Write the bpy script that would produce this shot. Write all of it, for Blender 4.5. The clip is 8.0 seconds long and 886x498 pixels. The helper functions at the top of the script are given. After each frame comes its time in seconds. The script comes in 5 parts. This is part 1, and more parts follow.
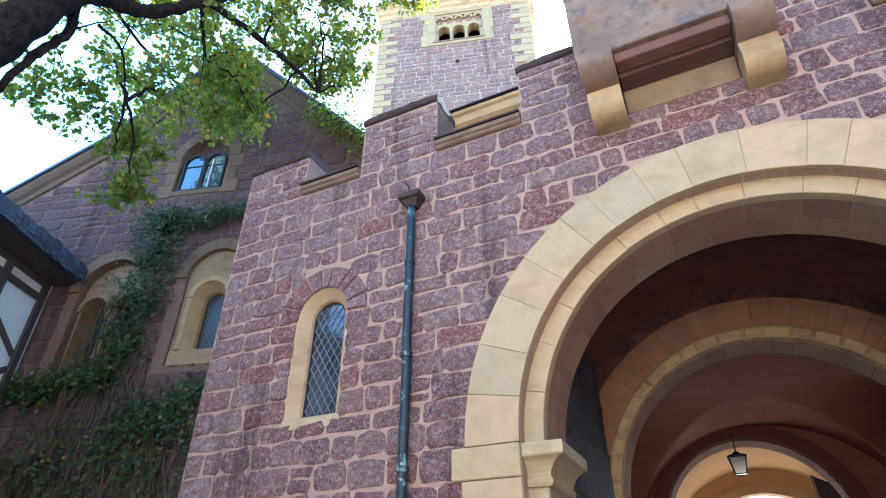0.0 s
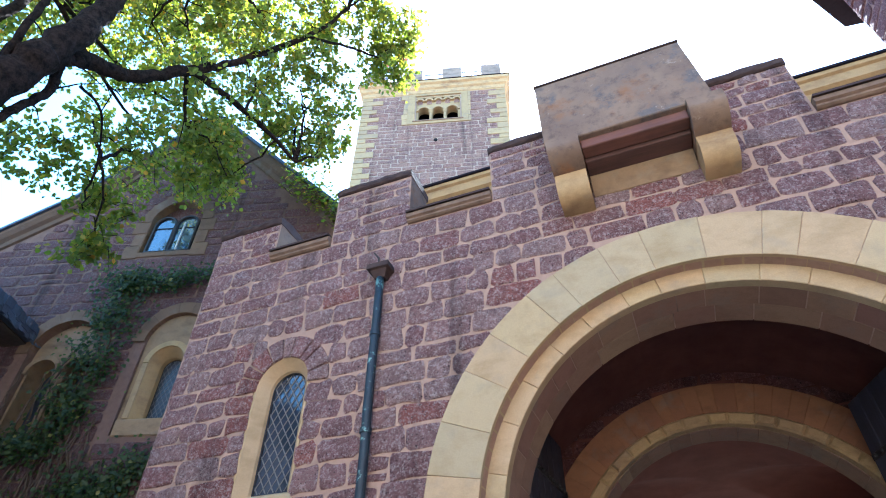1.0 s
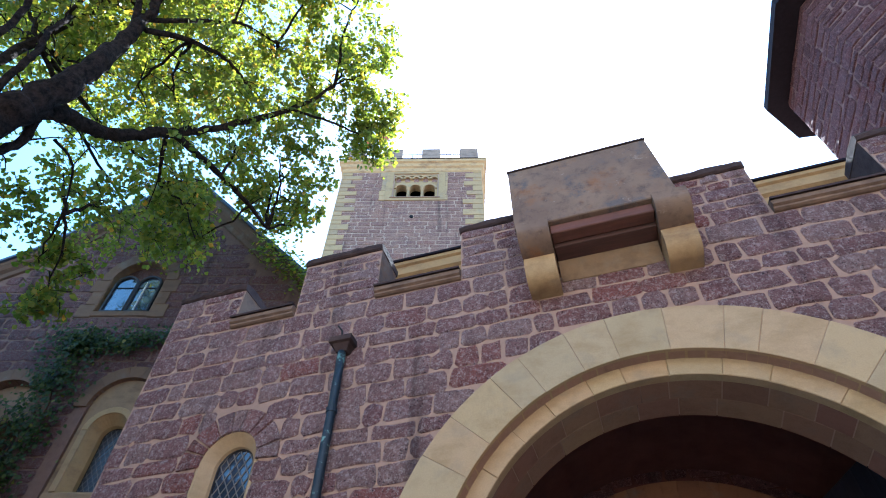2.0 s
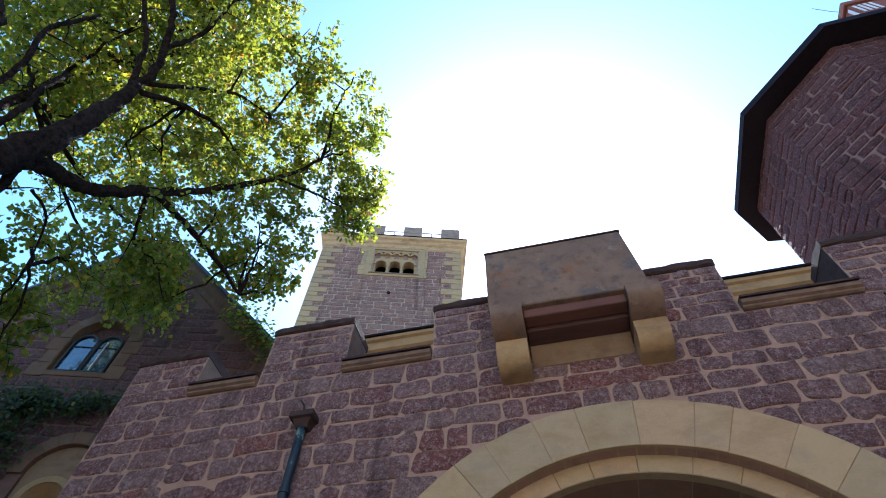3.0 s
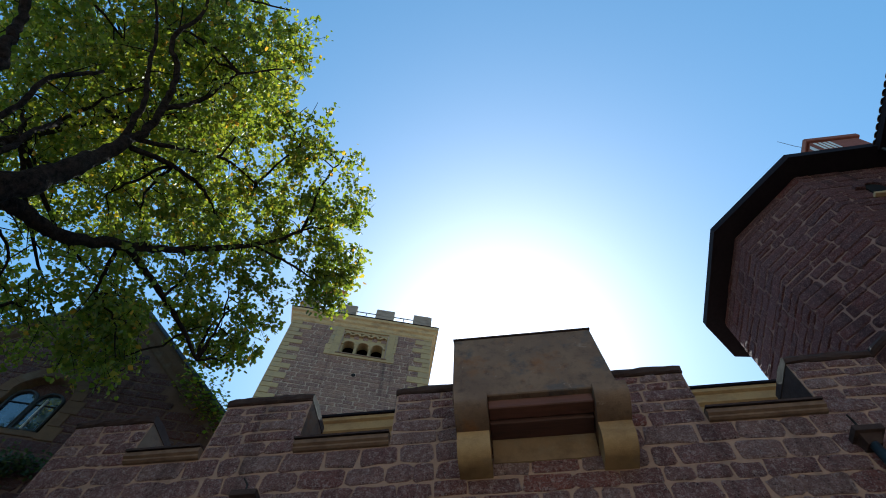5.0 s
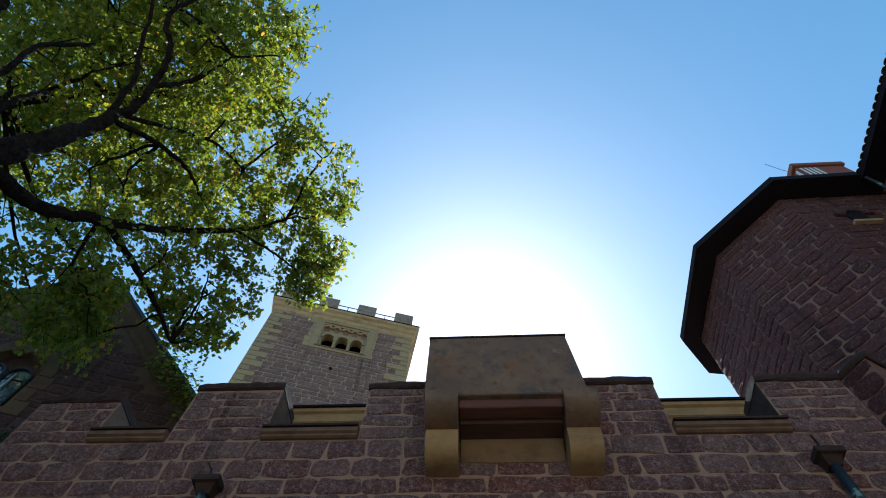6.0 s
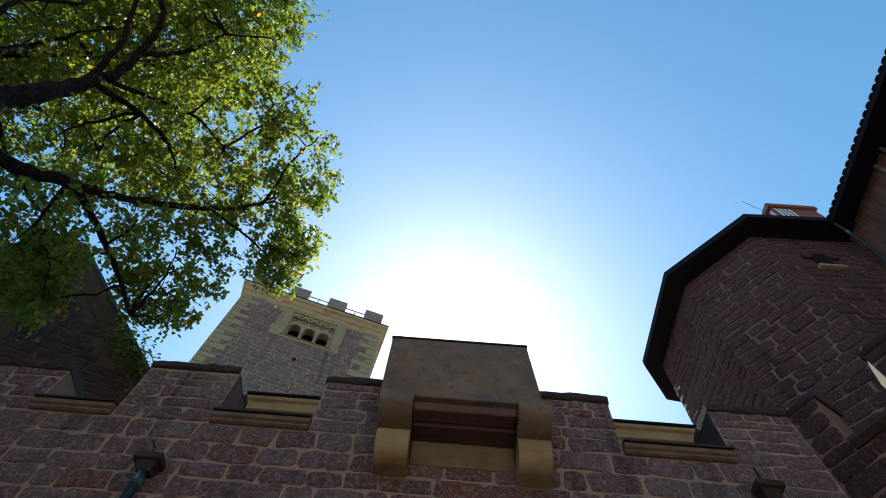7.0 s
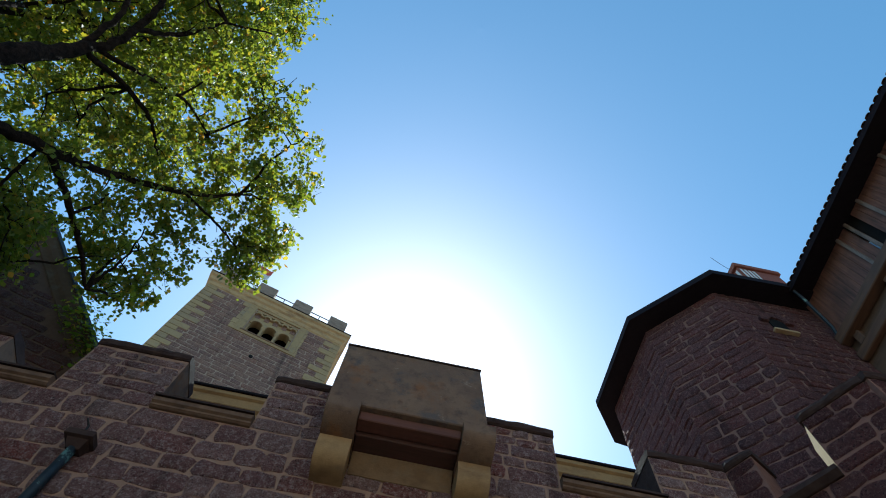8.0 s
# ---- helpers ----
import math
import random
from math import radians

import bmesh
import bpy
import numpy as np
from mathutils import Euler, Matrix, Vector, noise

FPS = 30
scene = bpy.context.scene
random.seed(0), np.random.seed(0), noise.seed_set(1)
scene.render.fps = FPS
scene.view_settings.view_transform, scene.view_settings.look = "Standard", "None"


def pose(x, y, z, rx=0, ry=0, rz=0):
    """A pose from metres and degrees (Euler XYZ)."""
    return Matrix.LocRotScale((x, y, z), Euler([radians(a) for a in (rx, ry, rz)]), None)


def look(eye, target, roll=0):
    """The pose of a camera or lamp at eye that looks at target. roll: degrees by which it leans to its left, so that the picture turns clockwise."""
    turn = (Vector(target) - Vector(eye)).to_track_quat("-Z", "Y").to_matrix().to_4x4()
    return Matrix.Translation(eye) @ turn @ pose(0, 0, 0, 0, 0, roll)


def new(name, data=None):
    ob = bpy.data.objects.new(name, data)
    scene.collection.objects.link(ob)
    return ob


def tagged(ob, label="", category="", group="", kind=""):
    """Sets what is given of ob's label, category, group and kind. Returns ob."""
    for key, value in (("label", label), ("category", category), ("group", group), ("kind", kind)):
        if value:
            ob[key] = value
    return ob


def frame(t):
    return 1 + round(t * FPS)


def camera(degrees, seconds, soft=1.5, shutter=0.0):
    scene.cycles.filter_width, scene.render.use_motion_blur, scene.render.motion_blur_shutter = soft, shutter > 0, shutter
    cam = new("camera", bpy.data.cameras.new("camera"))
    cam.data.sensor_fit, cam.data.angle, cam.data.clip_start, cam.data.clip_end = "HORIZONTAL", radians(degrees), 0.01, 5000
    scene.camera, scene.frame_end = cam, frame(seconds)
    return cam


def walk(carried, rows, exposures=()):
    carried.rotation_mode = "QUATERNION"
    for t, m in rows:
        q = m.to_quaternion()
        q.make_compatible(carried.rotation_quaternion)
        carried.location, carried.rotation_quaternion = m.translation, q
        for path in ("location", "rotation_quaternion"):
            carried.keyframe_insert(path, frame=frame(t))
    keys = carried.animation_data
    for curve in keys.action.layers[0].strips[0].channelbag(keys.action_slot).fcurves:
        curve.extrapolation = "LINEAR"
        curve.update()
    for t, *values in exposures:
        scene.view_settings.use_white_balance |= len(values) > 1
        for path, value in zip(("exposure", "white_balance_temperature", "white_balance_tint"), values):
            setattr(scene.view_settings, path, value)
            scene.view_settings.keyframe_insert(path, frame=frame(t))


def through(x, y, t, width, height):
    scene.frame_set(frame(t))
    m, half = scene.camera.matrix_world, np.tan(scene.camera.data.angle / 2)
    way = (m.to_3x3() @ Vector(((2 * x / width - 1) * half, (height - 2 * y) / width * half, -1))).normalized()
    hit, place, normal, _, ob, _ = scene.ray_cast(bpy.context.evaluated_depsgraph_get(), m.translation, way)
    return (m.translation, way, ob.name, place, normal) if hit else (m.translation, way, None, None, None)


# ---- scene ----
cam = camera(76.2, 8.0, soft=1.0)
PATH = [
    (0, (0.537, -4.559, 2.058), (-0.192, -3.045, 3.142), 0.0),
    (0.5, (0.563, -4.55, 2.059), (-0.093, -3.08, 3.247), 0.2),
    (1, (0.585, -4.53, 2.055), (0.004, -3.119, 3.349), 0.4),
    (1.5, (0.596, -4.507, 2.068), (0.095, -3.164, 3.462), 0.7),
    (3, (0.649, -4.447, 2.089), (0.351, -3.376, 3.752), 2.6),
    (3.5, (0.646, -4.428, 2.086), (0.4, -3.472, 3.826), 3.3),
    (4, (0.639, -4.412, 2.067), (0.433, -3.564, 3.866), 4.0),
    (4.5, (0.643, -4.389, 2.068), (0.458, -3.57, 3.883), 4.4),
    (6, (0.718, -4.339, 2.055), (0.594, -3.519, 3.875), 5.8),
    (6.5, (0.76, -4.311, 2.05), (0.67, -3.494, 3.874), 6.5),
    (7, (0.799, -4.312, 2.051), (0.749, -3.504, 3.88), 7.2),
    (7.5, (0.852, -4.306, 2.024), (0.839, -3.524, 3.865), 8.4),
    (8, (0.888, -4.322, 2.0), (0.913, -3.585, 3.859), 9.8),
]
# exposure over the walk: the clip's camera darkens as it tilts up into the sky
EXPOSURES = [(0.0, 3.34, 5260, 10), (1.7, 2.62, 5320, 11), (2.8, 1.82, 5560, 15), (3.4, 1.4, 5640, 12), (4.0, 0.96, 5720, 6), (4.5, 0.65, 5760, 1), (6.0, 0.63, 5760, 0), (8.0, 0.63, 5760, 0)]
walk(cam, [(t, look(eye, target, roll)) for t, eye, target, roll in PATH], EXPOSURES)

# ---- world and sun ----
SUN_TO = Vector((0.0, 0.585, 0.81)).normalized()
world = bpy.data.worlds.new("sky")
scene.world = world
world.use_nodes = True
wn = world.node_tree
sky = wn.nodes.new("ShaderNodeTexSky")
sky.sky_type = "NISHITA"
sky.sun_disc = False
sky.sun_elevation = math.asin(SUN_TO.z)
sky.sun_rotation = math.atan2(SUN_TO.x, SUN_TO.y)
sky.air_density, sky.dust_density, sky.ozone_density = 1.0, 0.95, 0.7
sky.altitude = 600
wn.nodes["Background"].inputs["Strength"].default_value = 0.15
clear = wn.nodes.new("ShaderNodeHueSaturation")
clear.inputs["Saturation"].default_value = 1.16
clear.inputs["Hue"].default_value = 0.484
wn.links.new(sky.outputs[0], clear.inputs["Color"])
wn.links.new(clear.outputs[0], wn.nodes["Background"].inputs["Color"])
sun = new("sun", bpy.data.lights.new("sun", "SUN"))
sun.data.energy, sun.data.angle, sun.data.color = 5.0, radians(0.5), (1.0, 0.94, 0.84)
sun.matrix_world = look((0, 20, 30), Vector((0, 20, 30)) - SUN_TO)

# ---- materials ----
GROUND_Z = 0.4


class Nodes:
    """Short hand for building a node tree."""

    def __init__(self, name):
        self.mat = bpy.data.materials.new(name)
        self.mat.use_nodes = True
        self.t = self.mat.node_tree
        self.bsdf = self.t.nodes["Principled BSDF"]

    def n(self, kind, **values):
        node = self.t.nodes.new("ShaderNode" + kind)
        for key, value in values.items():
            node.inputs[key.replace("_", " ")].default_value = value
        return node

    def link(self, a, b):
        self.t.links.new(a, b)

    def coords(self):
        return self.n("TexCoord").outputs["Object"]

    def noise(self, scale, detail=5.0, rough=0.6, vec=None):
        node = self.n("TexNoise", Scale=scale, Detail=detail, Roughness=rough)
        self.link(vec or self.coords(), node.inputs["Vector"])
        return node.outputs["Fac"]

    def ramp(self, fac, stops):
        node = self.n("ValToRGB")
        ramp = node.color_ramp
        while len(ramp.elements) < len(stops):
            ramp.elements.new(0.5)
        for e, (p, c) in zip(ramp.elements, stops):
            e.position, e.color = p, (*c, 1) if len(c) == 3 else c
        self.link(fac, node.inputs["Fac"])
        return node.outputs["Color"]

    def grey(self, fac, lo, hi):
        node = self.n("MapRange")
        node.inputs["From Min"].default_value, node.inputs["From Max"].default_value = lo, hi
        self.link(fac, node.inputs["Value"])
        return node.outputs["Result"]

    def mix(self, fac, a, b, blend="MIX"):
        node = self.t.nodes.new("ShaderNodeMix")
        node.data_type, node.blend_type = "RGBA", blend
        for socket, value in ((node.inputs[0], fac), (node.inputs[6], a), (node.inputs[7], b)):
            if isinstance(value, (int, float)):
                socket.default_value = value
            elif isinstance(value, tuple):
                socket.default_value = (*value, 1)
            else:
                self.link(value, socket)
        return node.outputs[2]

    def piece(self):
        """A random value of each stone, whether it is an object or an island of a mesh."""
        add = self.n("Math")
        add.operation = "ADD"
        self.link(self.n("ObjectInfo").outputs["Random"], add.inputs[0])
        self.link(self.n("NewGeometry").outputs["Random Per Island"], add.inputs[1])
        fract = self.n("Math")
        fract.operation = "FRACT"
        self.link(add.outputs[0], fract.inputs[0])
        return fract.outputs[0]

    def done(self, colour, rough=0.85, bump=None, strength=0.3, distance=0.02, metal=0.0):
        if isinstance(colour, tuple):
            self.bsdf.inputs["Base Color"].default_value = (*colour, 1)
        else:
            self.link(colour, self.bsdf.inputs["Base Color"])
        if isinstance(rough, (int, float)):
            self.bsdf.inputs["Roughness"].default_value = rough
            if rough >= 0.85:
                self.bsdf.inputs["Specular IOR Level"].default_value = 0.15
        else:
            self.link(rough, self.bsdf.inputs["Roughness"])
        self.bsdf.inputs["Metallic"].default_value = metal
        if bump is not None:
            node = self.n("Bump", Strength=strength, Distance=distance)
            self.link(bump, node.inputs["Height"])
            self.link(node.outputs[0], self.bsdf.inputs["Normal"])
        return self.mat


def streaks(m, tone, depth=0.6):
    """Dark wash marks that run down the wall."""
    mapping = m.n("Mapping")
    mapping.inputs["Scale"].default_value = (2.4, 1.0, 0.16)
    m.link(m.coords(), mapping.inputs["Vector"])
    run = m.grey(m.noise(1.0, 4, 0.6, mapping.outputs[0]), 0.56, 0.72)
    return m.mix(run, tone, m.mix(depth, tone, (0.03, 0.024, 0.026)))


def rubble(name, tones, speck, grain=1.0):
    """Hewn stone: a tone for each stone, pale pitted specks, soft stains."""
    m = Nodes(name)
    pick = m.piece()
    tone = m.ramp(pick, tones)
    tone = m.mix(m.grey(m.noise(2.2 * grain, 4), 0.4, 0.75), tone, m.mix(0.45, tone, (0.13, 0.085, 0.09)))
    tone = m.mix(m.grey(m.noise(12 * grain, 5, 0.7), 0.42, 0.62), m.mix(0.35, tone, (0.1, 0.065, 0.07)), tone)
    tone = m.mix(m.grey(m.noise(24 * grain, 8, 0.85), 0.51, 0.6), tone, m.mix(0.75, tone, speck))
    tone = m.mix(m.grey(m.noise(60 * grain, 5, 0.75), 0.565, 0.64), tone, speck)
    tone = m.mix(m.grey(m.noise(55 * grain, 4), 0.42, 0.33), tone, (0.045, 0.03, 0.033))
    tone = streaks(m, tone)
    return m.done(tone, 0.92, m.noise(20 * grain, 10, 0.85), 1.0, 0.075)


def sandstone(name, tones, stain, rough=0.85, grime=0.5):
    """Dressed stone: a tone for each block, rusty bedding bands, grime and fine grain."""
    m = Nodes(name)
    pick = m.piece()
    tone = m.ramp(pick, tones)
    shift = m.n("VectorMath")
    shift.operation = "MULTIPLY_ADD"
    m.link(m.coords(), shift.inputs[0])
    shift.inputs[1].default_value = (1.0, 1.0, 2.2)
    m.link(pick, shift.inputs[2])
    tone = m.mix(m.grey(m.noise(1.7, 6, 0.65, shift.outputs[0]), 0.5, 0.72), tone, m.mix(grime, tone, stain))
    tone = m.mix(m.grey(m.noise(5.5, 7, 0.75), 0.48, 0.75), tone, m.mix(0.4, tone, stain))
    tone = m.mix(m.grey(m.noise(3.0, 5), 0.55, 0.72), tone, m.mix(0.35, tone, (0.22, 0.21, 0.18)))
    tone = m.mix(m.grey(m.noise(90, 3), 0.3, 0.7), m.mix(0.15, tone, (0.1, 0.08, 0.05)), tone)
    return m.done(tone, rough, m.noise(30, 8, 0.75), 0.35, 0.015)


def plain(name, a, b, scale=6.0, rough=0.8, strength=0.2, distance=0.01, metal=0.0, washed=False):
    """Two tones mixed by a fine and a wide pattern."""
    m = Nodes(name)
    tone = m.mix(m.grey(m.noise(scale, 6, 0.65), 0.3, 0.7), a, b)
    tone = m.mix(m.grey(m.noise(scale * 0.17, 3), 0.35, 0.7), tone, m.mix(0.35, tone, b))
    if washed:
        tone = streaks(m, tone, 0.55)
    return m.done(tone, rough, m.noise(scale * 6, 6, 0.7), strength, distance, metal)


def timber(name, a, b, stretch=(1, 1, 14), rough=0.75):
    m = Nodes(name)
    mapping = m.n("Mapping")
    mapping.inputs["Scale"].default_value = (16 / stretch[0], 16 / stretch[1], 16 / stretch[2])
    m.link(m.coords(), mapping.inputs["Vector"])
    grain = m.noise(1.0, 6, 0.7, mapping.outputs[0])
    tone = m.mix(m.grey(grain, 0.3, 0.7), a, b)
    tone = m.mix(m.grey(m.noise(2.0, 4), 0.45, 0.75), tone, m.mix(0.5, tone, (0.03, 0.022, 0.018)))
    return m.done(tone, rough, grain, 0.5, 0.01)


PLUM = [(0.0, (0.353, 0.164, 0.158)), (0.25, (0.416, 0.211, 0.200)), (0.5, (0.460, 0.252, 0.234)), (0.72, (0.489, 0.299, 0.272)), (0.84, (0.401, 0.180, 0.167)), (0.95, (0.460, 0.156, 0.126))]
M_STONE = rubble("plum_sandstone", PLUM, (0.702, 0.573, 0.532))
M_STONE_FAR = rubble("pale_plum_sandstone", [(0.0, (0.250, 0.130, 0.099)), (0.4, (0.300, 0.163, 0.117)), (0.75, (0.340, 0.191, 0.135)), (1.0, (0.285, 0.130, 0.090))], (0.360, 0.251, 0.194), 0.7)
# darker plum for the gabled house; the tree's shade is put into it
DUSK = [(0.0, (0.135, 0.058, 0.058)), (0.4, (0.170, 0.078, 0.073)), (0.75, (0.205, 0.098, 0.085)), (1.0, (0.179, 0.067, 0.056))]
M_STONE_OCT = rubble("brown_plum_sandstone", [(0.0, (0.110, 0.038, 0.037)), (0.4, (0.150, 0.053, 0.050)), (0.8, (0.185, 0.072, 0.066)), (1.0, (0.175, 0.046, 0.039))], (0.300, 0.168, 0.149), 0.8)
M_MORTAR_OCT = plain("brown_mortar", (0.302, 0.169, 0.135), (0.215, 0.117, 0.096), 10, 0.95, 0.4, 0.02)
M_STONE_SHADED = rubble("shaded_plum_sandstone", DUSK, (0.22, 0.185, 0.175), 0.8)
# gable mortar, darkened for the same shade
M_MORTAR_SHADED = plain("shaded_mortar", (0.201, 0.126, 0.097), (0.146, 0.089, 0.071), 10, 0.95, 0.4, 0.02, washed=True)
# plaster darkened so that the passage's shade sits in the colour
M_VAULT_SHADE = plain("shaded_vault_plaster", (0.17, 0.068, 0.056), (0.11, 0.044, 0.038), 3, 0.95, 0.2, 0.01)
M_MORTAR = plain("lime_mortar", (0.443, 0.289, 0.216), (0.353, 0.228, 0.172), 14, 0.95, 0.5, 0.02, washed=True)
M_MORTAR_FAR = plain("lime_mortar_weathered", (0.418, 0.299, 0.221), (0.351, 0.248, 0.184), 10, 0.95, 0.4, 0.02, washed=True)
M_YELLOW = sandstone("yellow_sandstone", [(0.0, (0.465, 0.346, 0.190)), (0.3, (0.512, 0.382, 0.218)), (0.5, (0.432, 0.342, 0.210)), (0.68, (0.465, 0.360, 0.218)), (0.84, (0.512, 0.360, 0.210)), (1.0, (0.493, 0.350, 0.202))], (0.307, 0.208, 0.099), grime=0.6)
M_OCHRE = sandstone("ochre_sandstone", [(0.0, (0.43, 0.285, 0.135)), (0.5, (0.48, 0.325, 0.16)), (1.0, (0.41, 0.275, 0.15))], (0.16, 0.09, 0.055), 0.85, 0.7)
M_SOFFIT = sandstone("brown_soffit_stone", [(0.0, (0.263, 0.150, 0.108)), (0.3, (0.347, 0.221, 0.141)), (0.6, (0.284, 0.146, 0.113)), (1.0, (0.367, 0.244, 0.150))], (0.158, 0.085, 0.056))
M_SPLAY = sandstone("dark_yellow_splay_stone", [(0.0, (0.144, 0.105, 0.039)), (1.0, (0.173, 0.126, 0.048))], (0.086, 0.061, 0.024))
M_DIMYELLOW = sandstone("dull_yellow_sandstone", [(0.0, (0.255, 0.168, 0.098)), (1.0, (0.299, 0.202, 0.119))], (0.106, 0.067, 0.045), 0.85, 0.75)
M_QUOIN = sandstone("faded_yellow_sandstone", [(0.0, (0.36, 0.25, 0.125)), (0.5, (0.41, 0.285, 0.145)), (1.0, (0.33, 0.235, 0.135))], (0.18, 0.12, 0.075))
M_BROWNSTONE = sandstone("brown_sandstone", [(0.0, (0.15, 0.09, 0.058)), (0.5, (0.175, 0.108, 0.068)), (1.0, (0.135, 0.085, 0.06))], (0.085, 0.055, 0.042), 0.85, 0.7)
# ochre of the inner arch, toned down along with the vault
M_RING = sandstone("dim_ochre_sandstone", [(0.0, (0.286, 0.127, 0.071)), (0.5, (0.330, 0.152, 0.078)), (1.0, (0.264, 0.118, 0.073))], (0.132, 0.073, 0.049))
M_GREYSTONE = sandstone("weathered_grey_sandstone", [(0.0, (0.29, 0.21, 0.16)), (1.0, (0.33, 0.245, 0.185))], (0.10, 0.072, 0.062), 0.9, 0.85)


def washed_slab():
    """Old dressed slab with rusty patches, grey lichen and dark runs from the top."""
    m = Nodes("rain_washed_sandstone")
    tone = m.mix(m.grey(m.noise(1.6, 5, 0.6), 0.35, 0.65), (0.19, 0.128, 0.095), (0.26, 0.178, 0.125))
    tone = m.mix(m.grey(m.noise(2.6, 6, 0.7), 0.52, 0.66), tone, (0.25, 0.13, 0.07))
    tone = m.mix(m.grey(m.noise(2.1, 7, 0.72), 0.46, 0.37), tone, (0.15, 0.125, 0.115))
    tone = m.mix(m.grey(m.noise(7.0, 7, 0.75), 0.5, 0.68), tone, m.mix(0.6, tone, (0.08, 0.06, 0.055)))
    tone = m.mix(m.grey(m.noise(5.0, 5, 0.8), 0.62, 0.7), tone, (0.32, 0.25, 0.195))
    tone = streaks(m, tone, 0.5)
    return m.done(tone, 0.9, m.noise(25, 9, 0.8), 0.5, 0.02)


M_WASHED = washed_slab()
M_COPING = plain("dark_coping_stone", (0.090, 0.060, 0.053), (0.048, 0.031, 0.029), 9, 0.9, 0.6, 0.02)
M_CAME = plain("grey_lead_came", (0.17, 0.16, 0.155), (0.11, 0.105, 0.10), 30, 0.6)
M_SILL = plain("stained_sill_stone", (0.27, 0.18, 0.125), (0.15, 0.098, 0.072), 7, 0.9, 0.4, 0.02)
M_LEAD = plain("lead_sheet", (0.018, 0.013, 0.017), (0.011, 0.008, 0.011), 12, 0.9, 0.2, 0.01)
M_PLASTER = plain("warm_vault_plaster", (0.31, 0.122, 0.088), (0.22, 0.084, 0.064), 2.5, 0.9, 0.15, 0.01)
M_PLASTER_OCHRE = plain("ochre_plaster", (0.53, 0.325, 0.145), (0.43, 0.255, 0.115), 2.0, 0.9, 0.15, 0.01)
M_WHITE = plain("lime_washed_infill", (0.66, 0.66, 0.64), (0.55, 0.55, 0.54), 5, 0.9, 0.15, 0.01)
M_OAK = timber("dark_oak", (0.075, 0.055, 0.045), (0.035, 0.027, 0.022))
M_OAK_RED = timber("red_stained_oak", (0.19, 0.075, 0.05), (0.11, 0.045, 0.032), (14, 1, 1))
M_OAK_DEEP = timber("dark_red_oak", (0.13, 0.055, 0.042), (0.06, 0.03, 0.024), (14, 1, 1))
M_BOARD = timber("weathered_boards", (0.25, 0.11, 0.072), (0.075, 0.034, 0.026), (1, 1, 14))
M_POST = timber("pale_weathered_post", (0.26, 0.2, 0.17), (0.17, 0.125, 0.105))
M_BEAM = timber("brown_painted_beam", (0.17, 0.085, 0.045), (0.09, 0.048, 0.03), (1, 14, 1))
M_DOOR = timber("blue_black_gate_boards", (0.036, 0.035, 0.058), (0.02, 0.02, 0.033))
def slate():
    m = Nodes("slate_shingles")
    tone = m.ramp(m.piece(), [(0.0, (0.04, 0.05, 0.08)), (0.6, (0.06, 0.075, 0.12)), (0.9, (0.085, 0.108, 0.165)), (1.0, (0.12, 0.145, 0.2))])
    tone = m.mix(m.grey(m.noise(9, 6, 0.7), 0.4, 0.7), tone, m.mix(0.5, tone, (0.03, 0.035, 0.05)))
    return m.done(tone, 0.5, m.noise(40, 6, 0.7), 0.5, 0.02)


M_SLATE = slate()
M_IRON = plain("black_iron", (0.025, 0.025, 0.028), (0.05, 0.045, 0.045), 20, 0.55, 0.3, 0.005, 0.6)
M_TILE = plain("brown_roof_tiles", (0.13, 0.07, 0.05), (0.08, 0.045, 0.035), 7, 0.8, 0.4, 0.02)
M_BRICK = plain("red_brick", (0.259, 0.091, 0.065), (0.187, 0.063, 0.047), 9, 0.85, 0.4, 0.02)
# browner, duller brick for the arch in the passage
M_BRICK_BROWN = plain("brown_brick", (0.22, 0.12, 0.085), (0.14, 0.08, 0.06), 9, 0.9, 0.4, 0.02)
def bark():
    m = Nodes("furrowed_bark")
    tone = m.mix(m.grey(m.noise(13, 8, 0.75), 0.38, 0.64), (0.009, 0.0062, 0.0055), (0.055, 0.036, 0.028))
    return m.done(tone, 0.95, m.noise(17, 9, 0.75), 1.0, 0.12)


M_BARK = bark()
M_VINE = plain("ivy_wood", (0.135, 0.09, 0.065), (0.07, 0.047, 0.035), 22, 0.95, 0.6, 0.02)
M_GROUND = plain("courtyard_gravel", (0.24, 0.21, 0.18), (0.17, 0.15, 0.125), 7, 0.95, 0.6, 0.03)
M_RENDER = plain("pale_render", (0.52, 0.46, 0.37), (0.44, 0.39, 0.32), 3, 0.95, 0.2, 0.01)


def copper():
    """Dark painted pipe with flaking pale green verdigris."""
    m = Nodes("verdigris_pipe")
    tone = m.mix(m.grey(m.noise(10, 5), 0.4, 0.7), (0.016, 0.026, 0.036), (0.026, 0.04, 0.05))
    tone = m.mix(m.grey(m.noise(5, 6, 0.75), 0.565, 0.62), tone, (0.2, 0.34, 0.3))
    return m.done(tone, 0.55, m.noise(30, 4), 0.3, 0.005, 0.2)


M_COPPER = copper()


def glass(name, tint, rough, ior=1.6):
    m = Nodes(name)
    m.bsdf.inputs["IOR"].default_value = ior
    m.bsdf.inputs["Specular IOR Level"].default_value = 1.0
    return m.done(m.mix(m.grey(m.noise(5, 3), 0.4, 0.7), tint, (0.02, 0.03, 0.045)), rough, m.noise(6, 2), 0.12, 0.02)


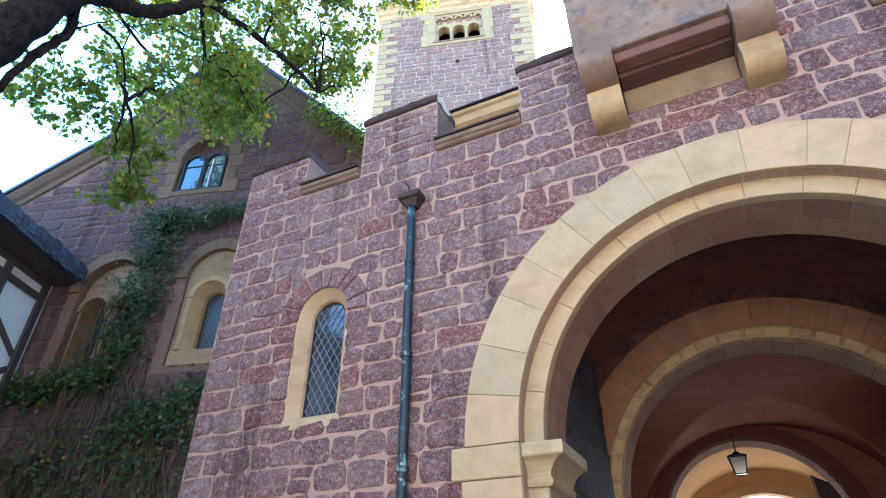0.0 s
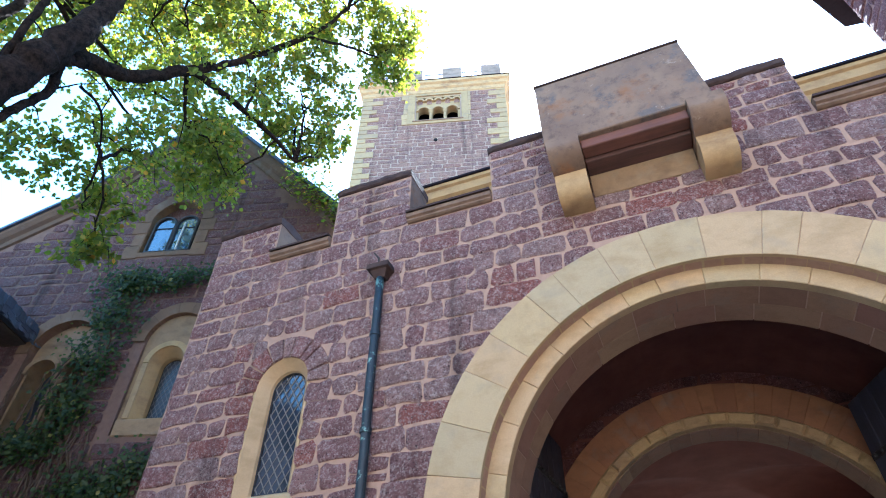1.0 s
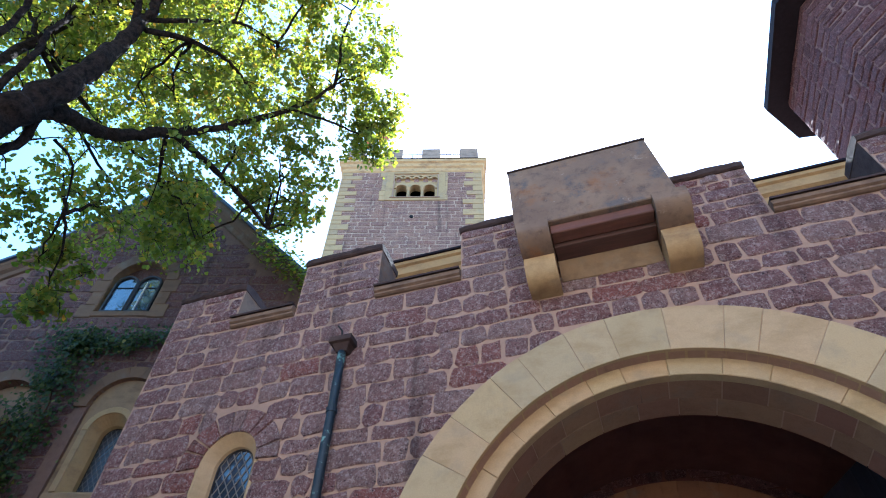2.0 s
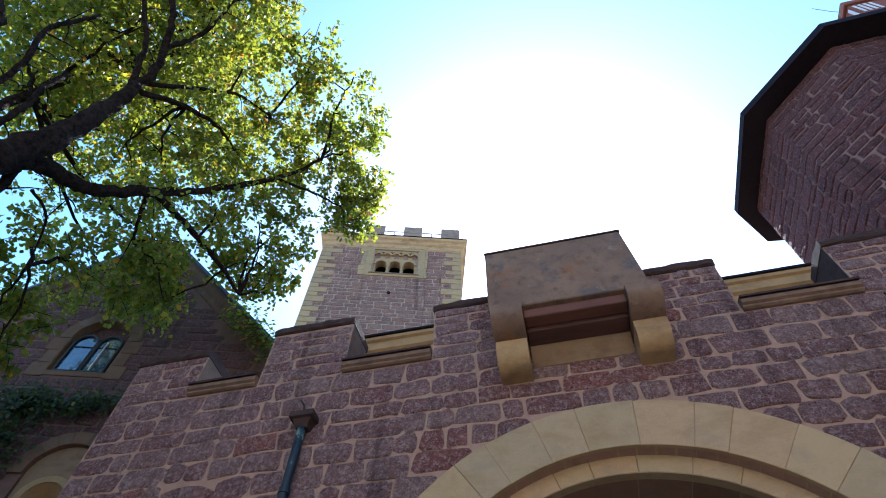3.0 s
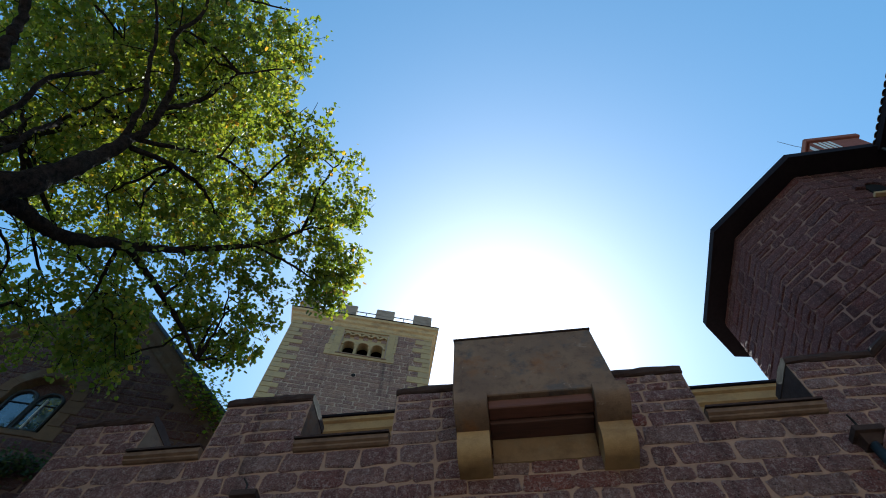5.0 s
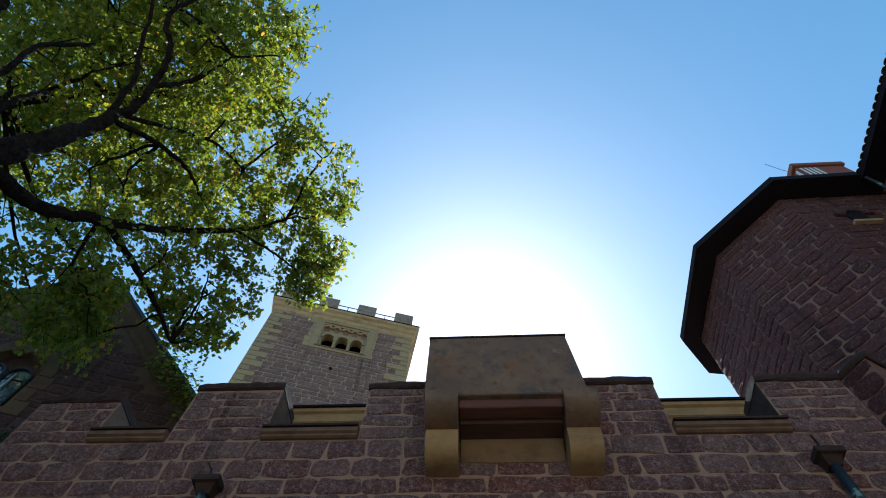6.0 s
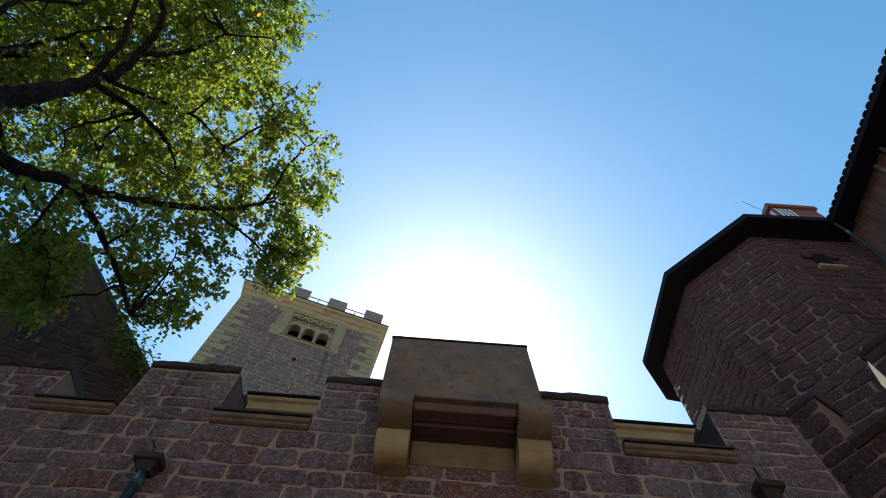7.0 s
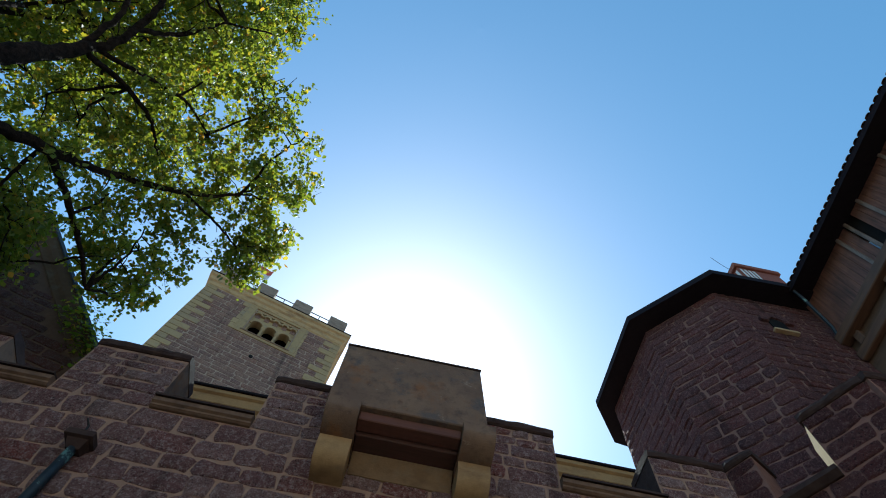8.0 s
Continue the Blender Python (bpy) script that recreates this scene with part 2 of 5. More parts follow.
M_GLASS = glass("old_leaded_glass", (0.035, 0.045, 0.07), 0.06, 1.45)
# rougher glass with a low IOR, so that it reflects less
M_GLASS_DIM = glass("dim_leaded_glass", (0.02, 0.02, 0.025), 0.3, 1.3)
M_GLASS_SKY = glass("bright_window_glass", (0.05, 0.08, 0.13), 0.03, 1.75)
# near-black that paints the shade inside openings
M_DARK = plain("opening_dark", (0.02, 0.018, 0.018), (0.012, 0.011, 0.011), 3, 0.95)
M_LAMPGLASS = Nodes("lantern_glass")
M_LAMPGLASS.bsdf.inputs["Transmission Weight"].default_value = 0.7
M_LAMPGLASS = M_LAMPGLASS.done((0.2, 0.18, 0.15), 0.35)


def leaf_material(name, tones, through):
    m = Nodes(name)
    tone = m.ramp(m.n("NewGeometry").outputs["Random Per Island"], tones)
    m.link(tone, m.bsdf.inputs["Base Color"])
    m.bsdf.inputs["Roughness"].default_value = 0.5
    thin = m.n("BsdfTranslucent")
    m.link(m.mix(1.0, tone, through, "MULTIPLY"), thin.inputs["Color"])
    both = m.n("MixShader")
    both.inputs[0].default_value = 0.55
    m.link(m.bsdf.outputs[0], both.inputs[1])
    m.link(thin.outputs[0], both.inputs[2])
    m.link(both.outputs[0], m.t.nodes["Material Output"].inputs["Surface"])
    return m.mat


M_LEAF = leaf_material("lime_tree_leaf", [(0.0, (0.062, 0.092, 0.025)), (0.5, (0.09, 0.12, 0.029)), (0.88, (0.14, 0.152, 0.033)), (0.97, (0.21, 0.175, 0.036)), (1.0, (0.30, 0.15, 0.04))], (3.2, 2.9, 0.85))
M_IVY = leaf_material("ivy_leaf", [(0.0, (0.032, 0.055, 0.018)), (0.6, (0.055, 0.088, 0.024)), (0.95, (0.10, 0.13, 0.03)), (1.0, (0.30, 0.26, 0.06))], (1.2, 1.3, 0.8))


# ---- mesh tools ----
class Build:
    """Collects vertices and faces for one mesh."""

    def __init__(self):
        self.v, self.f = [], []

    def add(self, verts, faces):
        base = len(self.v)
        self.v += [tuple(p) for p in verts]
        self.f += [tuple(base + i for i in face) for face in faces]
        return self

    def box(self, lo, hi, bevel=0.0, m=None):
        """A box whose edges are cut by bevel."""
        bm = bmesh.new()
        size = [h - l for l, h in zip(lo, hi)]
        mid = [(h + l) / 2 for l, h in zip(lo, hi)]
        bmesh.ops.create_cube(bm, size=1.0, matrix=Matrix.Translation(mid) @ Matrix.Diagonal((*size, 1)))
        if bevel:
            bmesh.ops.bevel(bm, geom=bm.edges[:], offset=bevel, segments=1, affect="EDGES")
        return self.take(bm, m)

    def take(self, bm, m=None):
        if m is not None:
            bm.transform(m)
        bm.verts.index_update()
        self.add([v.co[:] for v in bm.verts], [[v.index for v in f.verts] for f in bm.faces])
        bm.free()
        return self

    def profile(self, points, x0, x1, steps=1):
        """A moulding: the outline points (y, z) drawn along x."""
        n = len(points)
        verts = [(x0 + (x1 - x0) * s / steps, y, z) for s in range(steps + 1) for y, z in points]
        faces = [(s * n + i, s * n + (i + 1) % n, (s + 1) * n + (i + 1) % n, (s + 1) * n + i) for s in range(steps) for i in range(n)]
        faces += [tuple(range(n))[::-1], tuple(steps * n + i for i in range(n))]
        return self.add(verts, faces)

    def tube(self, points, radii, sides=8):
        """A round limb along the points."""
        points = [Vector(p) for p in points]
        verts, side = [], Vector((0.31, 0.82, 0.47))
        for i, p in enumerate(points):
            way = (points[min(i + 1, len(points) - 1)] - points[max(i - 1, 0)]).normalized()
            a = (side - way * side.dot(way)).normalized()
            b = way.cross(a)
            verts += [p + radii[i] * (math.cos(k * math.tau / sides) * a + math.sin(k * math.tau / sides) * b) for k in range(sides)]
        faces = [(i * sides + k, i * sides + (k + 1) % sides, (i + 1) * sides + (k + 1) % sides, (i + 1) * sides + k) for i in range(len(points) - 1) for k in range(sides)]
        faces += [tuple(range(sides))[::-1], tuple((len(points) - 1) * sides + k for k in range(sides))]
        return self.add(verts, faces)

    def wedge(self, cx, cz, r0, r1, a0, a1, y0, y1, gap=0.0, chamfer=0.005, n=3):
        """A voussoir between two radii and two angles (degrees, from +x), its front at y0."""
        ga, g0 = math.degrees(gap / r1), gap
        outline = lambda d: [(r, math.radians(a)) for r, a in  # noqa: E731
                             [(r1 - g0 - d, a0 + ga + math.degrees(d / r1) + (a1 - a0 - 2 * ga - 2 * math.degrees(d / r1)) * k / n) for k in range(n + 1)]
                             + [(r0 + d, a1 - ga - math.degrees(d / r1) - (a1 - a0 - 2 * ga - 2 * math.degrees(d / r1)) * k / n) for k in range(n + 1)]]
        rings = [(outline(0), y1), (outline(0), y0 + chamfer), (outline(chamfer), y0)]
        verts = [(cx + r * math.cos(a), y, cz + r * math.sin(a)) for ring, y in rings for r, a in ring]
        m = 2 * (n + 1)
        faces = [(s * m + i, s * m + (i + 1) % m, (s + 1) * m + (i + 1) % m, (s + 1) * m + i) for s in range(2) for i in range(m)]
        for base in (0, 2 * m):
            faces += [(base + k, base + k + 1, base + m - 2 - k, base + m - 1 - k) for k in range(n)]
        return self.add(verts, faces)

    def mesh(self, name, mat, smooth=False):
        data = bpy.data.meshes.new(name)
        data.from_pydata(self.v, [], self.f)
        bm = bmesh.new()
        bm.from_mesh(data)
        bmesh.ops.recalc_face_normals(bm, faces=bm.faces[:])
        bm.to_mesh(data)
        bm.free()
        data.materials.append(mat)
        if smooth:
            data.polygons.foreach_set("use_smooth", [True] * len(data.polygons))
        return data


def part(name, build, mat, parent=None, label="", smooth=False):
    """One mesh object, under a thing or a part if parent is given."""
    ob = new(name, build.mesh(name, mat, smooth) if isinstance(build, Build) else build)
    if parent is not None:
        ob.parent = parent
    return tagged(ob, label)


def thing(name, label, category, m=None, group="", kind=""):
    ob = new(name)
    ob.matrix_world = m or Matrix()
    return tagged(ob, label, category, group, kind)


def slab(outline, holes, y0, y1):
    """A wall cut from an outline in x and z, with holes through it, from y0 (front) to y1."""
    bm = bmesh.new()
    rings = []
    for loop in (outline, *holes):
        verts = [bm.verts.new((x, y0, z)) for x, z in loop]
        rings.append(verts)
        for i in range(len(verts)):
            bm.edges.new((verts[i - 1], verts[i]))
    bmesh.ops.triangle_fill(bm, edges=bm.edges[:], use_beauty=True)
    bm.verts.index_update()
    front = [[v.index for v in f.verts] for f in bm.faces]
    verts = [v.co[:] for v in bm.verts]
    n = len(verts)
    faces = front + [[i + n for i in f][::-1] for f in front]
    for ring in rings:
        idx = [v.index for v in ring]
        faces += [(idx[i - 1], idx[i], idx[i] + n, idx[i - 1] + n) for i in range(len(idx))]
    bm.free()
    return Build().add(verts + [(x, y1, z) for x, y, z in verts], faces)


def arch_hole(cx, spring, r, floor, n=24, rise=1.0):
    """A round-headed opening, as x and z."""
    return [(cx - r, floor), (cx + r, floor)] + [(cx + r * math.cos(math.pi * k / n), spring + rise * r * math.sin(math.pi * k / n)) for k in range(n + 1)]


def stone(rng, x0, x1, z0, z1, proud, joint, rough=1.0):
    """One hewn stone in front of the plane y = 0: vertices and faces."""
    w, h = x1 - x0, z1 - z0
    j = joint / 2
    c = min(w, h) * rng.uniform(0.06, 0.2)
    r = lambda s=0.016: rng.uniform(-s, s) * rough  # noqa: E731
    out = [(x0 + j + c, z0 + j + r()), (x0 + w / 2 + r(0.03), z0 + j + r()), (x1 - j - c, z0 + j + r()), (x1 - j + r(), z0 + j + c), (x1 - j + r(), z1 - j - c),
           (x1 - j - c, z1 - j + r()), (x0 + w / 2 + r(0.03), z1 - j + r()), (x0 + j + c, z1 - j + r()), (x0 + j + r(), z1 - j - c), (x0 + j + r(), z0 + j + c)]
    mx, mz = (x0 + x1) / 2, (z0 + z1) / 2
    n = len(out)
    inset = 1 - min(0.3, 0.035 / min(w, h))
    lift = proud * rng.uniform(0.6, 1.25)
    verts = [(x, 0.02, z) for x, z in out] + [(x, -lift * 0.45, z) for x, z in out]
    verts += [(mx + (x - mx) * inset, -lift + r(0.006), mz + (z - mz) * inset) for x, z in out]
    verts.append((mx + r(0.03), -lift - rng.uniform(0, 0.008), mz + r(0.03)))
    faces = [(s * n + i, s * n + (i + 1) % n, (s + 1) * n + (i + 1) % n, (s + 1) * n + i) for s in range(2) for i in range(n)]
    faces += [(2 * n + i, 2 * n + (i + 1) % n, 3 * n) for i in range(n)]
    return verts, faces


def masonry(parent, seed, z0, z1, spans, mat, heights=(0.165, 0.29), widths=(0.22, 0.56), proud=0.016, joint=0.028, near=None, most=300, keep=None, m=None, rough=1.0, levels=()):
    """Coursed rubble on the plane y = 0 of parent. spans(z) gives the stretches of x at a height; keep(x0, x1, z0, z1) says whether a stone is laid.
    near(x, z) picks the stones that are parts of their own."""
    rng = random.Random(seed)
    rest, made, z = Build(), 0, z0
    levels = sorted(levels) + [z1]
    while z < z1 - 0.05:
        stop = min(l for l in levels if l > z + 0.02)
        h = rng.uniform(*heights)
        if stop - z < h + heights[0] * 0.8:
            h = stop - z if stop - z < heights[1] * 1.15 else (stop - z) / 2
        for a, b in spans(z + h / 2):
            x = a
            while x < b - 0.03:
                w = rng.uniform(*widths)
                if b - x - w < widths[0] * 0.7:
                    w = b - x if b - x < widths[1] * 1.3 else (b - x) / 2
                cells = [(x, x + w, z, z + h)]
                if h > heights[0] * 1.55 and rng.random() < 0.08:
                    k = z + h * rng.uniform(0.42, 0.58)
                    cells = [(x, x + w, z, k), (x, x + w, k, z + h)]
                for cell in cells:
                    if keep is None or keep(*cell):
                        verts, faces = stone(rng, *cell, proud, joint, rough)
                        if m is not None:
                            verts = [m @ Vector(p) for p in verts]
                        if made < most and (near is None or near((cell[0] + cell[1]) / 2, (cell[2] + cell[3]) / 2)):
                            part("stone", Build().add(verts, faces), mat, parent)
                            made += 1
                        else:
                            rest.add(verts, faces)
                x += w
        z += h
    if rest.v:
        tagged(part("rubble_face", rest, mat, parent), kind="stuff")


# ---- ground and an unseen wall added behind to close the courtyard ----
ground = part("ground", Build().add([(-400, -400, GROUND_Z), (400, -400, GROUND_Z), (400, 400, GROUND_Z), (-400, 400, GROUND_Z)], [(0, 1, 2, 3)]), M_GROUND)
tagged(ground, "pale trodden gravel of the castle courtyard", "ground", kind="structure")
# added out of view: cuts off low sky and bounces warm sunlight
back = part("fill_wall_south", Build().box((-16, -12.6, GROUND_Z), (16, -12, 10.5)), M_RENDER)
tagged(back, "unseen pale rendered wall closing the courtyard, added to bounce sunlight", "wall", kind="structure")

# ---- gate wall ----
ACX, ACZ, A_OUT, A_STEP, A_IN = 1.09, 3.24, 2.53, 2.04, 1.87
X_L, X_R = -4.75, 4.85
TOP, CREN = 7.58, 6.80
TOPS = (7.44, 7.62, 7.58, 7.58)  # the merlons differ a little in height
WCX, WSP, WR, WSILL = -3.155, 4.87, 0.325, 3.72
GAPS = [(-3.73, -2.83), (-1.74, -0.66), (2.72, 3.9)]
gate = tagged(part("wall_gate", slab(
    [(X_L, GROUND_Z), (ACX - A_STEP, GROUND_Z)] + [(ACX - A_STEP * math.cos(math.pi * k / 40), ACZ + A_STEP * math.sin(math.pi * k / 40)) for k in range(41)] + [(ACX + A_STEP, GROUND_Z), (X_R, GROUND_Z), (X_R, TOPS[3])]
    + [p for k, (a, b) in reversed(list(enumerate(GAPS))) for p in ((b, TOPS[k + 1]), (b, CREN), (a, CREN), (a, TOPS[k]))] + [(X_L, TOPS[0])],
    [arch_hole(WCX, WSP, WR + 0.04, WSILL - 0.03)], 0.0, 0.5), M_MORTAR),
    "crenellated gatehouse wall of plum sandstone with wide mortar joints", "wall", kind="structure")


def cut(spans, a, b):
    """The stretches of spans that lie outside a to b."""
    out = []
    for x0, x1 in spans:
        out += [(p, q) for p, q in ((x0, min(x1, a)), (max(x0, b), x1)) if q - p > 0.04]
    return out


def round_cut(spans, z, cx, cz, r, floor):
    """Leaves out a round-headed opening of radius r."""
    if z < floor or z > cz + r:
        return spans
    half = math.sqrt(r * r - max(z - cz, 0) ** 2)
    return cut(spans, cx - half, cx + half)


def gate_spans(z):
    spans = [(X_L, X_R)]
    if z > CREN:
        for a, b in GAPS:
            spans = cut(spans, a, b)
        if z > TOPS[0]:
            spans = cut(spans, X_L - 1, GAPS[0][1])
    spans = round_cut(spans, z, ACX, ACZ, A_OUT - 0.03, 0)
    if z < WSP:
        return round_cut(spans, z, WCX, WSP, WR + 0.005, WSILL - 0.12)
    return round_cut(spans, z, WCX, WSP, 0.61, WSP)


def dressed_ring(parent, name, cx, cz, r0, r1, count, y0, y1, mat, gap=0.0, a0=0.0, a1=180.0, n=3, rng=None, chamfer=0.005):
    """A round arch of separate voussoirs."""
    step = (a1 - a0) / count
    cuts = [a0 + step * k + (rng.uniform(-0.18, 0.18) * step if rng and 0 < k < count else 0) for k in range(count + 1)]
    for k in range(count):
        part(name, Build().wedge(cx, cz, r0, r1, cuts[k], cuts[k + 1], y0 - (rng.uniform(0, 0.006) if rng else 0), y1, gap, chamfer, n), mat, parent)


rng = random.Random(5)
dressed_ring(gate, "voussoir", ACX, ACZ, A_STEP, A_OUT, 17, -0.04, 0.13, M_YELLOW, gap=0.0015, n=5, rng=rng)
dressed_ring(gate, "inner_voussoir", ACX, ACZ, A_IN, A_STEP + 0.03, 15, 0.11, 0.21, M_YELLOW, gap=0.001, n=5, rng=rng, chamfer=0.007)
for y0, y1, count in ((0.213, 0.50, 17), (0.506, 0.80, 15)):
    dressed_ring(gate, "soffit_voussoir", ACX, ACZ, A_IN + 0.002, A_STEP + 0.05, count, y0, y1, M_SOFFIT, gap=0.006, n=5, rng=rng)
backing = Build()
for k in range(24):
    backing.wedge(ACX, ACZ, A_IN + 0.008, A_STEP, 7.5 * k, 7.5 * (k + 1), 0.14, 0.79, 0.0, 0.0, 2)
for k in range(24):
    backing.wedge(ACX, ACZ, A_STEP + 0.006, A_OUT - 0.006, 7.5 * k, 7.5 * (k + 1), -0.036, 0.1, 0.0, 0.0, 2)
part("joint_mortar", backing, M_MORTAR, gate)
for side in (-1, 1):
    z = ACZ
    k = 0
    while z > GROUND_Z + 0.05:
        h = min((0.27, 0.34, 0.30, 0.38)[k % 4], z - GROUND_Z)
        wide = (0.62, 0.53, 0.74, 0.53)[k % 4]
        xs = sorted((ACX + side * A_STEP, ACX + side * (A_STEP + wide)))
        part("jamb_block", Build().box((xs[0] + 0.004, -0.04, z - h + 0.004), (xs[1] - 0.004, 0.3, z - 0.004), 0.01), M_YELLOW, gate)
        xs = sorted((ACX + side * A_IN, ACX + side * (A_STEP + 0.02)))
        part("jamb_block", Build().box((xs[0], 0.11, z - h + 0.002), (xs[1], 0.80, z - 0.002), 0.012), M_YELLOW, gate)
        z -= h
        k += 1
    # impost with a hollow moulded profile that turns round the jamb
    cap = Build()
    steps = [(0.0, 0.0), (0.035, 0.005), (0.05, 0.03), (0.05, 0.055), (0.03, 0.075), (0.035, 0.11), (0.06, 0.155), (0.1, 0.195), (0.14, 0.215), (0.165, 0.222), (0.175, 0.235), (0.175, 0.315), (0.165, 0.33), (0.0, 0.345)]
    ring = []
    for out, dz in steps:
        zz = ACZ - 0.34 + dz
        x_in = ACX + side * (A_IN - out)
        x_out = ACX + side * (A_STEP - 0.006)
        ring.append([(x_out, 0.11 - out * 0.7, zz), (x_in, 0.11 - out * 0.7, zz), (x_in, 0.79, zz), (x_out, 0.79, zz)])
    verts = [p for loop in ring for p in loop]
    faces = [(4 * s + i, 4 * s + (i + 1) % 4, 4 * s + 4 + (i + 1) % 4, 4 * s + 4 + i) for s in range(len(steps) - 1) for i in range(4)]
    part("impost", cap.add(verts, faces + [(0, 1, 2, 3), tuple(4 * len(steps) - 4 + i for i in range(4))]), M_YELLOW, gate)

# copings: thick worn slabs on the merlons, sloped sills in the gaps
def worn_coping(a, b, back, seed, top=TOP):
    """Coping slabs with a chipped lower edge and a ridged top, drawn along x."""
    rng = random.Random(seed)
    build, steps = Build(), max(4, int((b - a) / 0.09))
    n = 7
    verts = []
    for s in range(steps + 1):
        x = a + (b - a) * s / steps
        d = lambda k=0.004: rng.uniform(-k, k)  # noqa: E731
        end = 0.02 if s in (0, steps) else 0.0
        verts += [(x, -0.018, top - 0.004), (x, -0.04 + d() + end, top + 0.012 + d(0.012)), (x, -0.052 + d(0.01) + end, top + 0.05 + d(0.008)), (x, -0.045 + d(0.008) + end, top + 0.09 + d(0.012)), (x, 0.2, top + 0.14 + d(0.006)), (x, back + 0.03, top + 0.1), (x, back + 0.03, top - 0.004)]
    faces = [(s * n + i, s * n + (i + 1) % n, (s + 1) * n + (i + 1) % n, (s + 1) * n + i) for s in range(steps) for i in range(n)]
    return build.add(verts, faces + [tuple(range(n)), tuple(steps * n + i for i in range(n))])


edges = [X_L] + [x for g in GAPS for x in g] + [X_R]
for k, (a, b) in enumerate(zip(edges[0::2], edges[1::2])):
    part("merlon_coping", worn_coping(a - 0.012, b + 0.012, 0.5, 40 + k, TOPS[k]), M_COPING, gate)
for a, b in GAPS:
    part("gap_coping", Build().profile([(-0.03, CREN - 0.06), (-0.055, CREN - 0.045), (-0.055, CREN - 0.02), (-0.085, CREN - 0.005), (-0.085, CREN + 0.05), (-0.06, CREN + 0.07), (0.2, CREN + 0.10), (0.54, CREN + 0.11), (0.54, CREN - 0.06)], a + 0.002, b - 0.002, 3), M_SILL, gate)
    part("gap_capping", Build().profile([(-0.11, CREN + 0.055), (-0.11, CREN + 0.085), (0.55, CREN + 0.135), (0.55, CREN + 0.112), (0.2, CREN + 0.104), (-0.06, CREN + 0.073)], a + 0.002, b - 0.002, 3), M_COPING, gate)
# smooth dressed flanks of the merlons beside the gaps
for k, (a, b) in enumerate(GAPS):
    for x0, x1, top in ((a - 0.01, a + 0.004, TOPS[k]), (b - 0.004, b + 0.01, TOPS[k + 1])):
        # the flank past x = 3 gets dark coping stone for its shade
        part("flank", Build().box((x0, 0.012, CREN + 0.14), (x1, 0.496, top - 0.003)), M_COPING if x0 > 3 else M_WASHED, gate)

# leaded window
win = tagged(thing("window_1", "narrow round-headed leaded window in pale splayed stone reveal", "window", kind="structure"))


def splayed(cx, spring, sill, r0, r1, y0, y1, n=16, rim=0.05):
    """The splayed lining of a round-headed opening, with thickness: a wide chamfer, then a square reveal."""
    a, b = arch_hole(cx, spring, r0, sill, n), arch_hole(cx, spring, r1 + 0.012, sill + 0.05, n)
    c = arch_hole(cx, spring, r1, sill + 0.06, n)
    o = arch_hole(cx, spring, r0 + rim, sill - rim, n)
    mid = y0 + (y1 - y0) * 0.68
    loops = [(o, y0 + 0.02), (o, y0), (a, y0), (b, mid), (c, y1), (o, y1 + 0.02)]
    m = len(a)
    verts = [(x, y, z) for loop, y in loops for x, z in loop]
    return Build().add(verts, [(s * m + i, s * m + (i + 1) % m, (s + 1) * m + (i + 1) % m, (s + 1) * m + i) for s in range(5) for i in range(m)])


def leaded_light(parent, cx, spring, sill, r, y, pitch=0.11, bar=0.007, pane=M_GLASS):
    """A pane with a diamond net of lead cames in front of it."""
    outline = arch_hole(cx, spring, r, sill)
    part("pane", slab(outline, [], y, y + 0.012), pane, parent, "bluish leaded glass")
    net = Build()
    top = spring + r
    inside = lambda x, z: sill < z < top and abs(x - cx) < (r if z < spring else math.sqrt(max(r * r - (z - spring) ** 2, 0)))  # noqa: E731
    for s in (-1, 1):
        c = -3.0
        while c < 3.0:
            zs = [sill + (top - sill) * k / 60 for k in range(61)]
            run = [(cx + (z - sill) * s * 0.62 + c, z) for z in zs]
            run = [p for p in run if inside(*p)]
            if len(run) > 1:
                (xa, za), (xb, zb) = run[0], run[-1]
                net.tube([(xa, y - 0.006, za), (xb, y - 0.006, zb)], [bar] * 2, 4)
            c += pitch
    part("lead_net", net, M_CAME, parent)
    loop = [(x, y - 0.008, z) for x, z in outline]
    part("window_frame", Build().tube(loop + [loop[0]], [0.016] * (len(loop) + 1), 6), M_IRON, parent)


part("reveal", splayed(WCX, WSP, WSILL, WR, 0.215, 0.004, 0.17, rim=0.03), M_YELLOW, win)
part("window_sill", Build().box((WCX - WR - 0.015, -0.012, WSILL - 0.115), (WCX + WR + 0.05, 0.2, WSILL - 0.002), 0.01), M_YELLOW, win)
leaded_light(win, WCX, WSP, WSILL + 0.06, 0.218, 0.175, 0.095)
part("dark_backing", Build().box((WCX - 0.5, 0.5, WSILL - 0.1), (WCX + 0.5, 0.53, WSP + 0.5)), M_DARK, win)
dressed_ring(gate, "window_voussoir", WCX, WSP, 0.335, 0.60, 9, -0.024, 0.05, M_STONE, gap=0.014, a0=-4, a1=184, rng=random.Random(8))


# ---- machicolation bay over the gate ----
bay = thing("machicolation", "weathered grey stone machicolation box on two yellow corbels", "bay")
BX0, BX1, BY, BZ0, BZ1 = 0.10, 1.71, -0.56, 6.76, 7.815
FLARE = 0.09  # the front slab widens downwards on one side
front = Build().box((BX0, BY, BZ0), (BX1, BY + 0.14, BZ1), 0.012)
front.v = [(x + FLARE * (BZ1 - z) / (BZ1 - BZ0) * (x - BX0) / (BX1 - BX0), y, z) for x, y, z in front.v]
part("front_slab", front, M_WASHED, bay)
